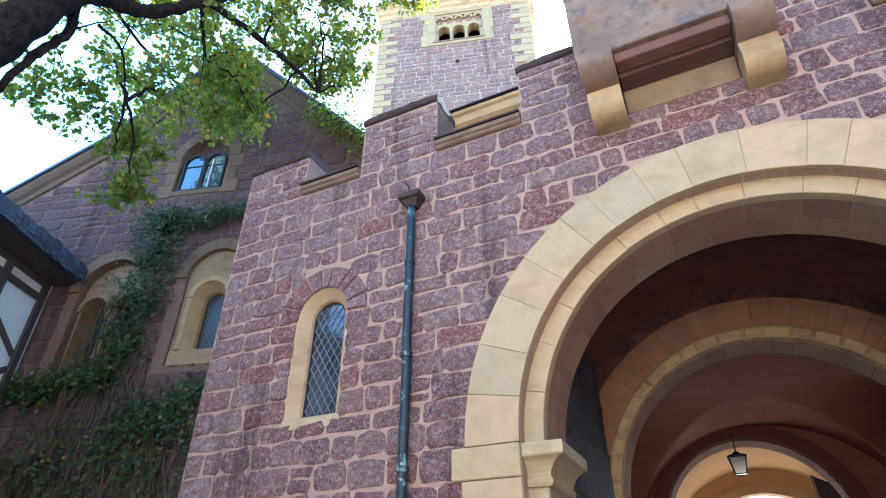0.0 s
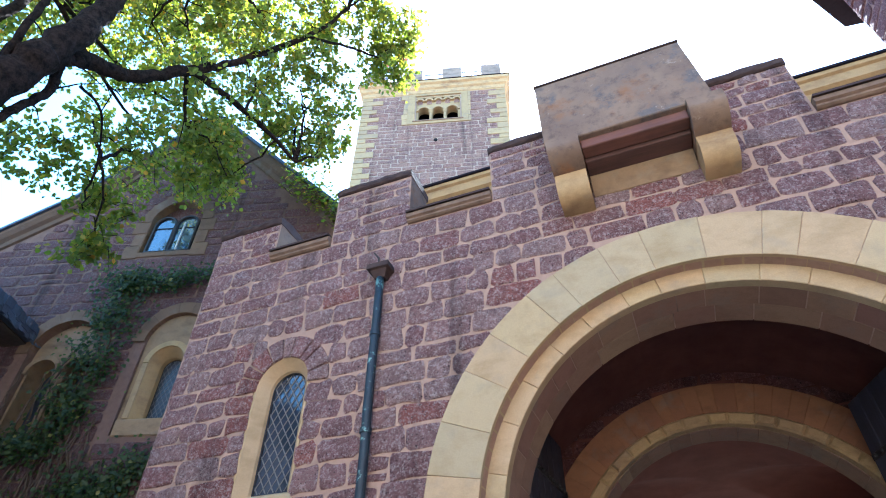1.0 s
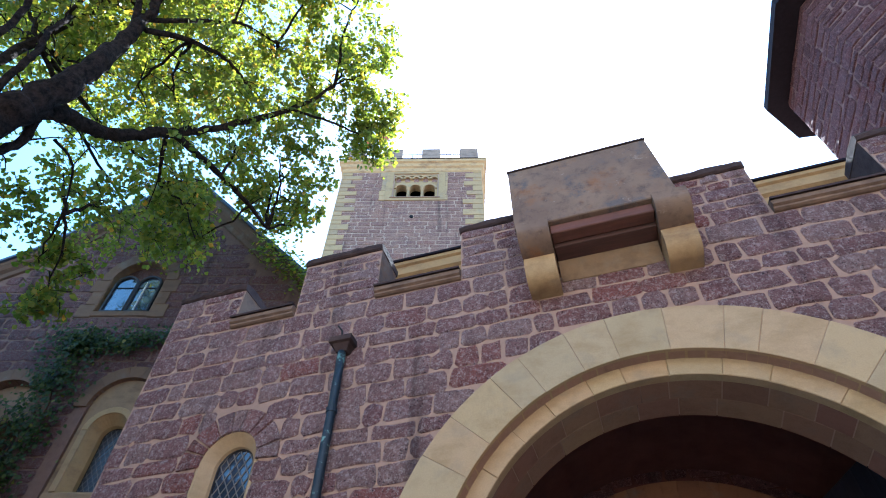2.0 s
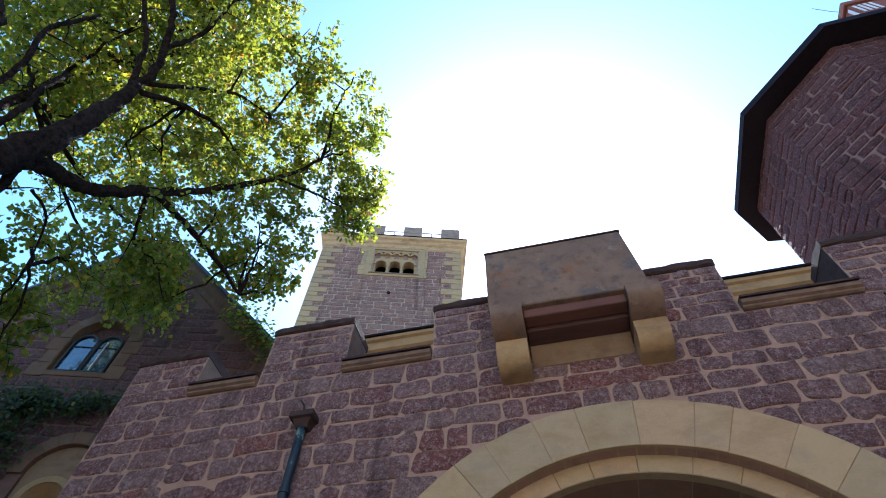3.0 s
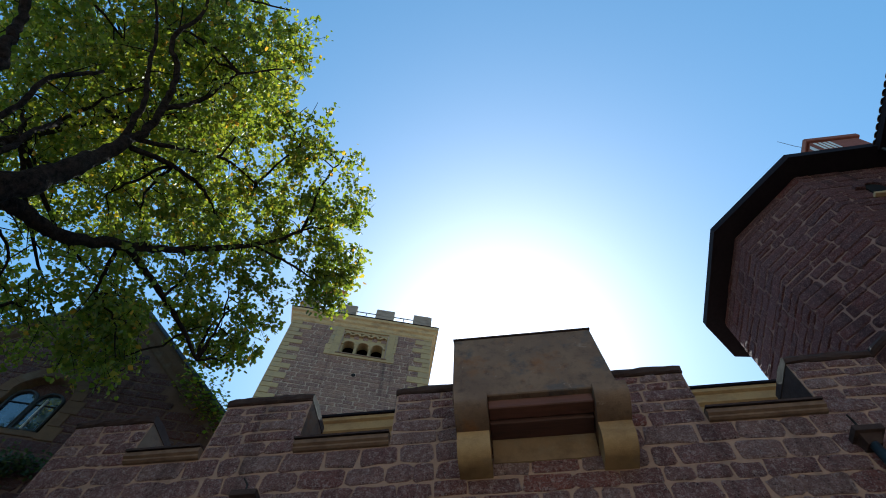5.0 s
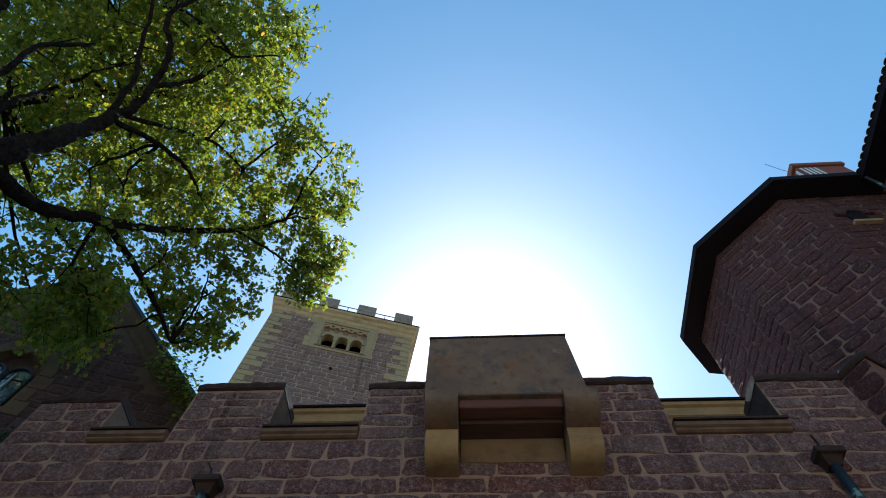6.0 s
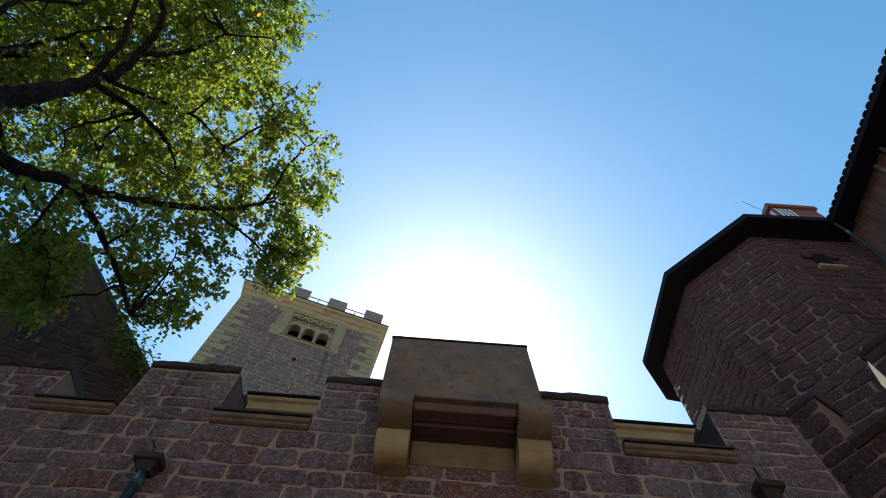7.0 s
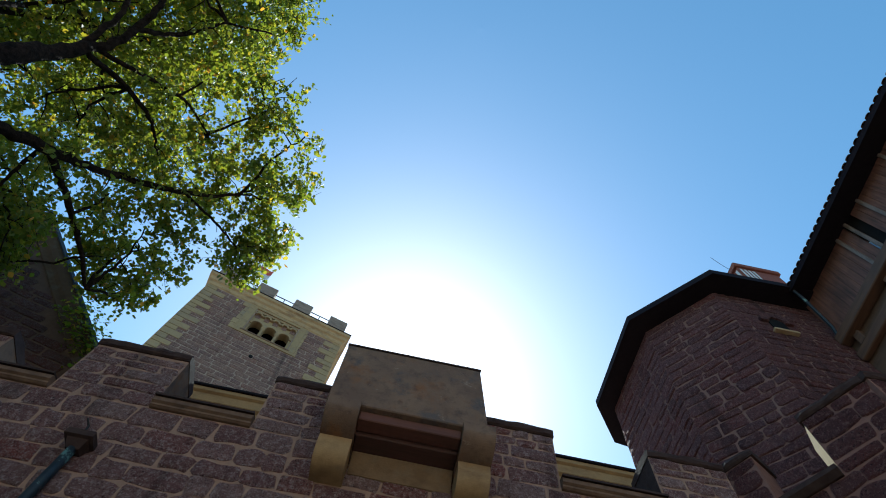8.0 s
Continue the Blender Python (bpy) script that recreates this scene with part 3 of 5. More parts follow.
for x in (BX0, BX1 - 0.14):
    part("side_slab", Build().box((x + 0.003, BY + 0.142, BZ0 + 0.003), (x + 0.137, -0.03, BZ1 - 0.004), 0.01), M_WASHED, bay)
part("capping", Build().profile([(BY - 0.012, BZ1 + 0.002), (BY - 0.012, BZ1 + 0.022), (BY + 0.1, BZ1 + 0.09), (0.3, BZ1 + 0.2), (0.3, BZ1 + 0.002)], BX0 - 0.008, BX1 + 0.008, 2), M_COPING, bay)


def corbel(x0, x1, out, z0, z1):
    """A stone bracket with a rounded nose."""
    points = [(0.02, z0), (0.02, z1), (-out, z1), (-out, z0 + (z1 - z0) * 0.62)]
    points += [(-out + out * 0.55 * (1 - math.cos(a)), z0 + (z1 - z0) * 0.62 * (1 - math.sin(a))) for a in [math.pi / 2 * k / 16 for k in range(1, 17)]]
    return Build().profile(points[::-1], x0, x1, 1)


for x0, x1 in ((0.12, 0.46), (1.53, 1.87)):
    part("upper_corbel", corbel(x0, x1, 0.60, 6.5, 6.79), M_WASHED, bay)
    part("lower_corbel", corbel(x0 + 0.006, x1 - 0.006, 0.34, 6.2, 6.497), M_OCHRE, bay)
part("lintel", Build().box((0.464, -0.50, 6.63), (1.526, -0.34, 6.755), 0.01), M_OAK_RED, bay, "reddish timber lintel")
# the inner lintel is a darker oak than the front one
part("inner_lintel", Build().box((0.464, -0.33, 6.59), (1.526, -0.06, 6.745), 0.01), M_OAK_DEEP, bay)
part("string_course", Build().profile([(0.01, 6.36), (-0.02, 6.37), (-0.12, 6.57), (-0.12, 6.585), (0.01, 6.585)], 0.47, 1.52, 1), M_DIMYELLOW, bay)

# ---- rain spouts with down pipes ----
def down_pipe(x, z, foot):
    spout = thing("down_pipe", "dark down pipe with green verdigris below a stone hopper", "pipe", Matrix.Translation((x, 0, 0)), "rain pipes")
    head = Build()
    verts = []
    for w, d, zz in ((0.065, 0.11, 0.0), (0.10, 0.155, 0.09), (0.135, 0.19, 0.10), (0.13, 0.185, 0.17)):
        verts += [(-w, 0.02, z + zz), (-w, -d, z + zz), (w, -d, z + zz), (w, 0.02, z + zz)]
    faces = [(4 * s + i, 4 * s + (i + 1) % 4, 4 * s + 4 + (i + 1) % 4, 4 * s + 4 + i) for s in range(3) for i in range(4)] + [(0, 1, 2, 3), (12, 13, 14, 15)]
    hopper = part("hopper", head.add(verts, faces), M_COPING, spout, "dark mossy stone hopper")
    part("iron_hook", Build().tube([(-0.02, -0.1, z + 0.165), (-0.03, -0.12, z + 0.29), (-0.07, -0.16, z + 0.34)], [0.012, 0.012, 0.008], 6), M_IRON, hopper)
    rng = random.Random(3)
    run = [(rng.uniform(-0.006, 0.006), -0.085 + rng.uniform(-0.004, 0.004), z + 0.01 - k * (z - foot) / 14) for k in range(15)]
    part("pipe", Build().tube(run, [0.046] * 15, 12), M_COPPER, spout, smooth=True)
    zz = z - 0.75
    while zz > foot:
        part("collar", Build().tube([(0, -0.085, zz), (0, -0.085, zz + 0.05)], [0.057, 0.057], 12), M_COPPER, spout)
        zz -= 1.05


down_pipe(-2.01, 5.93, GROUND_Z)
down_pipe(4.0, 6.2, GROUND_Z)

# ---- return wall beside the gate, running towards the stair tower ----
RA = math.atan2(-1.5, 0.92)
RL = 1.84
ret = tagged(part("wall_return", slab([(0, GROUND_Z), (RL, GROUND_Z), (RL, TOP), (1.06, TOP), (1.06, CREN), (0.36, CREN), (0.36, TOP), (0, TOP)], [], 0.0, 0.45), M_MORTAR), "crenellated return wall of plum sandstone beside the gate", "wall", kind="structure")
# the tower's darker mortar paints the shade on this wall
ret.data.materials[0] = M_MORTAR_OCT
ret.matrix_world = Matrix.Translation((4.86, 0.0, 0)) @ Matrix.Rotation(RA, 4, "Z")
for a, b in ((-0.04, 0.39), (1.03, RL)):
    part("merlon_coping", worn_coping(a, b, 0.45, 50), M_COPING, ret)
part("gap_coping", Build().profile([(-0.03, CREN - 0.06), (-0.09, CREN - 0.005), (-0.09, CREN + 0.05), (-0.06, CREN + 0.07), (0.49, CREN + 0.11), (0.49, CREN - 0.06)], 0.362, 1.058, 2), M_COPING, ret)
# wedge added so that a sunlit strip shows; its stone is dark yellow
plan = [(1.062, 0.004), (1.062, 0.446), (0.935, 0.446)]
part("flank", Build().add([(x, y, z) for z in (CREN + 0.105, TOP - 0.003) for x, y in plan], [(0, 1, 4, 3), (1, 2, 5, 4), (2, 0, 3, 5), (2, 1, 0), (3, 4, 5)]), M_SPLAY, ret, "dressed splay, shaped to show a sunlit strip")

# ---- upper wall of the gatehouse behind the parapet ----
rear = tagged(part("wall_upper", Build().box((-2.6, 1.0, 5.9), (4.9, 1.3, 8.0)), M_MORTAR_FAR), "upper gatehouse wall behind the parapet with a yellow cornice", "wall", kind="structure")
part("cornice", Build().profile([(1.0, 7.85), (0.94, 7.95), (0.93, 8.02), (0.88, 8.05), (0.87, 8.18), (0.83, 8.2), (0.83, 8.26), (1.3, 8.26), (1.3, 7.85)], -2.65, 4.95, 1), M_OCHRE, rear)
part("roof_edge", Build().profile([(0.80, 8.262), (0.80, 8.30), (1.4, 8.6), (2.6, 9.1), (2.6, 8.9), (1.4, 8.3)], -2.7, 5.0, 1), M_LEAD, rear)

# ---- gate passage ----
def barrel(cx, cz, r, y0, y1, thick=0.25, legs=GROUND_Z, n=28, bays=1):
    """A round vault on upright side walls, as a shell."""
    path = [(cx - r, legs)] + [(cx - r * math.cos(math.pi * k / n), cz + r * math.sin(math.pi * k / n)) for k in range(n + 1)] + [(cx + r, legs)]
    outer = [(cx - r - thick, legs)] + [(cx - (r + thick) * math.cos(math.pi * k / n), cz + (r + thick) * math.sin(math.pi * k / n)) for k in range(n + 1)] + [(cx + r + thick, legs)]
    m = len(path)
    verts = [(x, y, z) for y in (y0, y1) for x, z in path] + [(x, y, z) for y in (y0, y1) for x, z in outer]
    faces = [(i, i + 1, m + i + 1, m + i) for i in range(m - 1)] + [(2 * m + i, 2 * m + i + 1, 3 * m + i + 1, 3 * m + i) for i in range(m - 1)]
    faces += [(i, i + 1, 2 * m + i + 1, 2 * m + i) for i in range(m - 1)] + [(m + i, m + i + 1, 3 * m + i + 1, 3 * m + i) for i in range(m - 1)]
    return Build().add(verts, faces)


PCX, PCZ = 1.09, 3.2


def cross_wall(name, y0, y1, r, outer, label, pcz=PCZ, pcx=PCX):
    """A wall across the passage with a round arch through it."""
    hole = [(pcx - r, GROUND_Z)] + [(pcx - r * math.cos(math.pi * k / 28), pcz + r * math.sin(math.pi * k / 28)) for k in range(29)] + [(pcx + r, GROUND_Z)]
    ob = part(name, slab([(PCX - outer, GROUND_Z)] + hole + [(PCX + outer, GROUND_Z), (PCX + outer, PCZ + outer), (PCX - outer, PCZ + outer)], [], y0, y1), M_MORTAR)
    return tagged(ob, label, "wall", kind="structure")


tagged(part("vault_1", barrel(PCX, PCZ - 0.1, 2.62, 0.5, 3.2), M_VAULT_SHADE), "plastered barrel vault behind the gate arch, shade put into its colour", "vault", kind="structure", )
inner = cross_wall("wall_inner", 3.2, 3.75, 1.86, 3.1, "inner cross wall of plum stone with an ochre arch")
# darkened plaster instead of mortar, to keep the joints in shade
inner.data.materials[0] = M_VAULT_SHADE
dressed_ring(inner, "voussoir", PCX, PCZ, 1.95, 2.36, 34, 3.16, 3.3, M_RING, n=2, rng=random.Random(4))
dressed_ring(inner, "inner_voussoir", PCX, PCZ, 1.81, 1.96, 22, 3.12, 3.27, M_OCHRE, n=3, rng=random.Random(6), chamfer=0.03)
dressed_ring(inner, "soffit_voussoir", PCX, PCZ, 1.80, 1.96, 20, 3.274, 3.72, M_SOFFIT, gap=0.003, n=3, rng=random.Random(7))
for side in (-1, 1):
    xs = sorted((PCX + side * 1.80, PCX + side * 2.3))
    part("jamb", Build().box((xs[0], 3.17, GROUND_Z), (xs[1], 3.7, PCZ), 0.015), M_RING, inner)
# groined bay: two vaults that cross, on side walls
GX, GY0, GY1 = 2.5, 3.75, 8.6


def groined(nx=96, ny=96):
    top, verts = [], []
    for j in range(ny + 1):
        v = -1 + 2 * j / ny
        for i in range(nx + 1):
            u = -1 + 2 * i / nx
            h = max(math.sqrt(max(1 - u * u, 0)), math.sqrt(max(1 - v * v, 0)))
            verts.append((PCX + GX * u, (GY0 + GY1) / 2 + (GY1 - GY0) / 2 * v, 2.9 + 2.35 * h))
    row = nx + 1
    faces = [(j * row + i, j * row + i + 1, (j + 1) * row + i + 1, (j + 1) * row + i) for j in range(ny) for i in range(nx)]
    count = len(verts)
    return Build().add(verts + [(x, y, z + 0.2) for x, y, z in verts], faces + [tuple(k + count for k in f) for f in faces])


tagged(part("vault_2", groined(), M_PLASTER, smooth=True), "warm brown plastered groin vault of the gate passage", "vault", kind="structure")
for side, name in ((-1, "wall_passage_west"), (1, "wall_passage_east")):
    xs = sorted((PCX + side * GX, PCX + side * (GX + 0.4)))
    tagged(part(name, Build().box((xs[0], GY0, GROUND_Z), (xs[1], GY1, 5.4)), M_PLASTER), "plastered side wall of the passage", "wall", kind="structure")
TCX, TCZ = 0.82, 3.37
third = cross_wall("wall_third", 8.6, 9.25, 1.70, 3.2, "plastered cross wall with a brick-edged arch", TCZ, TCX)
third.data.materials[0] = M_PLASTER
dressed_ring(third, "arch_band", TCX, TCZ, 1.66, 1.93, 16, 8.54, 8.62, M_VAULT_SHADE, n=3, rng=random.Random(9))
dressed_ring(third, "brick", TCX, TCZ, 1.63, 1.72, 64, 8.625, 9.24, M_BRICK_BROWN, gap=0.002, n=1, rng=random.Random(9))
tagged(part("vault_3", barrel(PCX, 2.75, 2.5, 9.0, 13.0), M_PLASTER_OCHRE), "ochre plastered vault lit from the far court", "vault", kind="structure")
fourth = cross_wall("wall_far_gate", 13.0, 13.5, 1.82, 3.0, "ochre end wall of the passage with an arch to the court", 2.85)
fourth.data.materials[0] = M_PLASTER_OCHRE
dressed_ring(fourth, "voussoir", PCX, 2.85, 1.79, 2.02, 17, 12.96, 13.4, M_OCHRE, n=2, rng=random.Random(2))

far_leaf = thing("inner_door", "dark door leaf standing open in the far bay", "door")
part("leaf", slab([(2.32, GROUND_Z), (3.3, GROUND_Z), (3.3, 3.7), (2.9, 4.4), (2.6, 4.68), (2.32, 4.84)], [], 12.3, 12.38), M_DOOR, far_leaf)
# pale strip along the leaf stands in for its lit edge
part("jamb", Build().box((2.25, 12.28, GROUND_Z), (2.318, 12.4, 4.86), 0.01), M_POST, far_leaf, "pale strip painted for the lit edge")

# two open gate leaves folded back along the sides of the passage
for hinge_x, swing, strap_side in ((PCX - 1.98, 86.5, -1), (PCX + 1.98, 106.0, 1)):
    leaf = thing("gate_leaf", "open dark blue-black boarded gate leaf with iron studs", "door", Matrix.Translation((hinge_x, 0.86, 0)) @ Matrix.Rotation(radians(swing), 4, "Z"), group="gate leaves")
    for k in range(8):
        part("board", Build().box((0.02 + k * 0.235, -0.03, GROUND_Z + 0.05), (0.25 + k * 0.235, 0.03, 4.84), 0.008), M_DOOR, leaf)
    for z in (1.2, 2.1, 3.0, 3.6, 4.2):
        strap_y = sorted((strap_side * 0.045, strap_side * 0.031))
        strap = part("iron_strap", Build().box((0.03, strap_y[0], z), (1.88, strap_y[1], z + 0.07), 0.004), M_IRON, leaf)
        for k in range(14):
            bm = bmesh.new()
            bmesh.ops.create_icosphere(bm, subdivisions=1, radius=0.022, matrix=Matrix.Translation((0.1 + 0.13 * k, strap_side * 0.048, z + 0.035)))
            part("stud", Build().take(bm), M_IRON, strap)

# lantern under the vault
lantern = thing("lantern", "black iron lantern with frosted panes hanging in the passage", "lantern", Matrix.Translation((0.73, 8.25, 4.30)) @ Matrix.Scale(0.9, 4))
ringed = lambda w, z: [(-w, -w, z), (w, -w, z), (w, w, z), (-w, w, z)]  # noqa: E731
body = Build()
for a, b in (((0.11, 0.0), (0.17, 0.34)),):
    for i in range(4):
        body.tube([ringed(a[0], a[1])[i], ringed(b[0], b[1])[i]], [0.012, 0.012], 5)
        body.tube([ringed(a[0], a[1])[i - 1], ringed(a[0], a[1])[i]], [0.012, 0.012], 5)
        body.tube([ringed(b[0], b[1])[i - 1], ringed(b[0], b[1])[i]], [0.014, 0.014], 5)
part("frame", body, M_IRON, lantern)
for i in range(4):
    lo, hi = ringed(0.105, 0.01), ringed(0.165, 0.33)
    part("pane", Build().add([lo[i - 1], lo[i], hi[i], hi[i - 1]], [(0, 1, 2, 3)]), M_LAMPGLASS, lantern)
top = Build()
loops = [ringed(0.20, 0.34), ringed(0.20, 0.36), ringed(0.07, 0.42), ringed(0.05, 0.46)]
top.add([p for l in loops for p in l], [(4 * s + i, 4 * s + (i + 1) % 4, 4 * s + 4 + (i + 1) % 4, 4 * s + 4 + i) for s in range(3) for i in range(4)] + [(0, 1, 2, 3), (12, 13, 14, 15)])
part("cap", top, M_IRON, lantern)
part("chain", Build().tube([(0, 0, 0.45), (0.005, 0, 0.6), (0, 0, 0.88)], [0.014] * 3, 6), M_IRON, lantern)

# ---- gabled house ----
TILT = radians(16.5)
GM = Matrix.Translation((-8.45, 1.78, 0)) @ Matrix.Rotation(TILT, 4, "Z")
gable = thing("gabled_house", "tall stone gabled house with arched windows behind the gate", "house", GM)
APEX, KINK, EAVE_L, EAVE_R = (0.05, 14.15), (-2.55, 11.4), (-5.9, 9.1), (6.2, 8.0)
SLOPES = ((EAVE_L, KINK), (KINK, APEX), (APEX, EAVE_R))


def gz(u):
    """The height of the gable's edge."""
    for (a, za), (b, zb) in SLOPES:
        if u <= b:
            return za + (zb - za) * (u - a) / (b - a)
    return EAVE_R[1]


gw = arch_hole(0.0, 10.69, 0.585, 9.8)
n1 = arch_hole(-1.22, 7.42, 0.68, 5.6)
n2 = arch_hole(0.98, 7.55, 0.6, 5.75)
part("wall", slab([(-5.9, GROUND_Z), (6.2, GROUND_Z), EAVE_R, APEX, KINK, EAVE_L], [gw, n1, n2], 0.0, 0.6), M_MORTAR_SHADED, gable)


def verge(p, q, parent):
    """The moulded stone edge and the slates along one slope of a gable."""
    p, q = Vector((p[0], 0, p[1])), Vector((q[0], 0, q[1]))
    way = (q - p).normalized()
    up = Vector((-way.z, 0, way.x))
    if up.z < 0:
        up = -up
    def bar(points):
        n = len(points)
        verts = [a + Vector((0, y, 0)) + up * h for a in (p, q) for y, h in points]
        return Build().add(verts, [(i, (i + 1) % n, n + (i + 1) % n, n + i) for i in range(n)] + [tuple(range(n)), tuple(range(n, 2 * n))])
    part("verge_moulding", bar([(0.05, -0.30), (-0.05, -0.26), (-0.07, -0.16), (-0.14, -0.1), (-0.2, 0.0), (-0.2, 0.08), (0.05, 0.08)]), M_BROWNSTONE, parent)
    part("roof", bar([(-0.26, 0.085), (-0.26, 0.15), (9.0, 0.15), (9.0, 0.085)]), M_SLATE, parent)


for low, high in SLOPES:
    verge(low, high, gable)
# window in the gable: a stone surround, two round-headed lights in a dark frame
w = part("window", splayed(0.0, 10.69, 9.76, 0.58, 0.55, -0.02, 0.28), M_DIMYELLOW, gable, "twin round-headed window with dark frame")
dressed_ring(w, "voussoir", 0.0, 10.69, 0.585, 0.84, 7, -0.03, 0.1, M_BROWNSTONE, rng=random.Random(1))
for s in (-1, 1):
    for k in range(3):
        xs = sorted((s * 0.585, s * (0.84 if k % 2 else 0.94)))
        part("jamb_block", Build().box((xs[0], -0.03, 9.63 + 0.353 * k), (xs[1], 0.1, 9.979 + 0.353 * k), 0.012), M_BROWNSTONE, w)
    part("sash_backing", slab(arch_hole(s * 0.255, 10.59, 0.25, 9.81), [], 0.068, 0.155), M_IRON, w)
    lit = slab(arch_hole(s * 0.255, 10.59, 0.235, 9.82), [], 0.05, 0.065)
    part("pane", lit, M_GLASS_SKY, w, "glass reflecting blue sky")
    loop = [(x, 0.035, z) for x, z in arch_hole(s * 0.255, 10.59, 0.235, 9.83)]
    part("sash_frame", Build().tube(loop + [loop[0]], [0.036] * (len(loop) + 1), 6), M_IRON, w)
    part("glazing_bar", Build().box((s * 0.09 + 0.09, 0.012, 9.86), (s * 0.09 + 0.112, 0.048, 10.56 + 0.1 * s)), M_WHITE, w)
    part("glazing_bar", Build().box((s * 0.255 - 0.22, 0.03, 10.5), (s * 0.255 + 0.22, 0.048, 10.515)), M_IRON, w)
part("tympanum", slab(arch_hole(0.0, 10.69, 0.57, 9.78), [], 0.16, 0.22), M_STONE_SHADED, w)
part("window_sill", Build().box((-0.62, -0.03, 9.66), (0.62, 0.2, 9.79), 0.012), M_BROWNSTONE, w)
# lower niche with twin arches and a small column
w = part("window", slab(arch_hole(-1.22, 7.42, 0.67, 5.6), [arch_hole(-1.56, 7.05, 0.28, 5.65), arch_hole(-0.88, 7.05, 0.28, 5.65)], 0.16, 0.59), M_DIMYELLOW, gable, "blind arch with twin lights and a small column")
dressed_ring(w, "voussoir", -1.22, 7.42, 0.68, 0.92, 11, -0.04, 0.14, M_BROWNSTONE, rng=random.Random(1))
for x in (-1.56, -0.88):
    dressed_ring(w, "light_arch", x, 7.05, 0.28, 0.37, 5, 0.10, 0.2, M_DIMYELLOW)
    part("pane", Build().box((x - 0.3, 0.6, 5.6), (x + 0.3, 0.62, 7.4)), M_GLASS_DIM, w)
column = part("column", Build().tube([(-1.22, 0.24, 5.7), (-1.22, 0.24, 5.78), (-1.22, 0.24, 6.75), (-1.22, 0.24, 6.8), (-1.22, 0.24, 6.98), (-1.22, 0.24, 7.06)], [0.11, 0.075, 0.065, 0.085, 0.13, 0.15], 12), M_DIMYELLOW, w)
# lower narrow window
w = part("window", slab(arch_hole(0.98, 7.55, 0.59, 5.75), [arch_hole(0.92, 7.12, 0.34, 6.05)], 0.05, 0.3), M_DIMYELLOW, gable, "narrow arched window in a pale stone surround")
dressed_ring(w, "voussoir", 0.98, 7.55, 0.6, 0.84, 9, -0.04, 0.14, M_BROWNSTONE, rng=random.Random(7))
dressed_ring(w, "light_arch", 0.92, 7.12, 0.33, 0.44, 5, 0.01, 0.12, M_QUOIN)
for s in (-1, 1):
    xs = sorted((0.92 + s * 0.33, 0.92 + s * 0.44))
    part("jamb", Build().box((xs[0], 0.01, 6.05), (xs[1], 0.12, 7.11), 0.01), M_QUOIN, w)
part("reveal", splayed(0.92, 7.12, 6.05, 0.33, 0.2, 0.04, 0.34), M_QUOIN, w)
leaded_light(w, 0.92, 7.12, 6.1, 0.21, 0.35, 0.09, 0.006, M_GLASS_DIM)
part("window_sill", Build().box((0.42, -0.03, 5.72), (1.4, 0.3, 6.02), 0.02), M_DIMYELLOW, w)

# ---- half-timbered house ----
HM = Matrix.Translation((-10.84, 1.0, 0)) @ Matrix.Rotation(radians(112.4), 4, "Z")
half = thing("half_timbered_house", "half-timbered house with white infill and slate eaves", "house", HM)
part("infill", Build().box((-11.0, 0.0, GROUND_Z), (0.0, 0.3, 7.56)), M_WHITE, half)


def stick(name, x0, z0, x1, z1, wide, out=0.05):
    """A timber between two points of the wall."""
    way = Vector((x1 - x0, 0, z1 - z0))
    m = Matrix.Translation((x0, 0, z0)) @ Matrix.Rotation(-math.atan2(way.z, way.x), 4, "Y")
    part(name, Build().box((0, -out, -wide / 2), (way.length, 0.02, wide / 2), 0.012, m), M_OAK, half)


for k in range(8):
    x = -0.17 - k * 0.98
    stick("post", x, GROUND_Z, x, 7.5, 0.16, 0.05)
    if k < 7:
        stick("brace", x - 0.08, 6.0, x - 0.9, 6.55, 0.11, 0.044)
        stick("brace", x - 0.08, 5.75, x - 0.9, 5.2, 0.11, 0.042)
stick("top_rail", -10.9, 7.5, -0.08, 7.5, 0.12, 0.056)
stick("rail", -10.9, 7.2, -0.1, 7.2, 0.13, 0.053)
stick("rail", -10.9, 5.0, -0.1, 5.0, 0.2, 0.057)
w = part("window", Build().box((-1.98, -0.03, 6.2), (-1.28, 0.012, 7.1), 0.01), M_OAK, half, "dark casement window")
part("pane", Build().box((-1.93, -0.036, 6.25), (-1.33, -0.031, 7.05)), M_GLASS, w)
part("soffit", Build().profile([(-0.02, 7.57), (-0.50, 7.60), (-0.50, 7.63), (-0.02, 7.66)], -11.0, 0.42, 1), M_OAK, half)
roof = part("roof", Build().profile([(-0.46, 7.635), (-0.56, 7.66), (-0.60, 7.74), (-0.56, 7.90), (-0.2, 8.02), (0.6, 8.28), (4.4, 9.5), (4.4, 9.3), (0.7, 8.1), (0.1, 7.9)], -11.0, 0.44, 1), M_SLATE, half)
rng = random.Random(21)
shingles = []
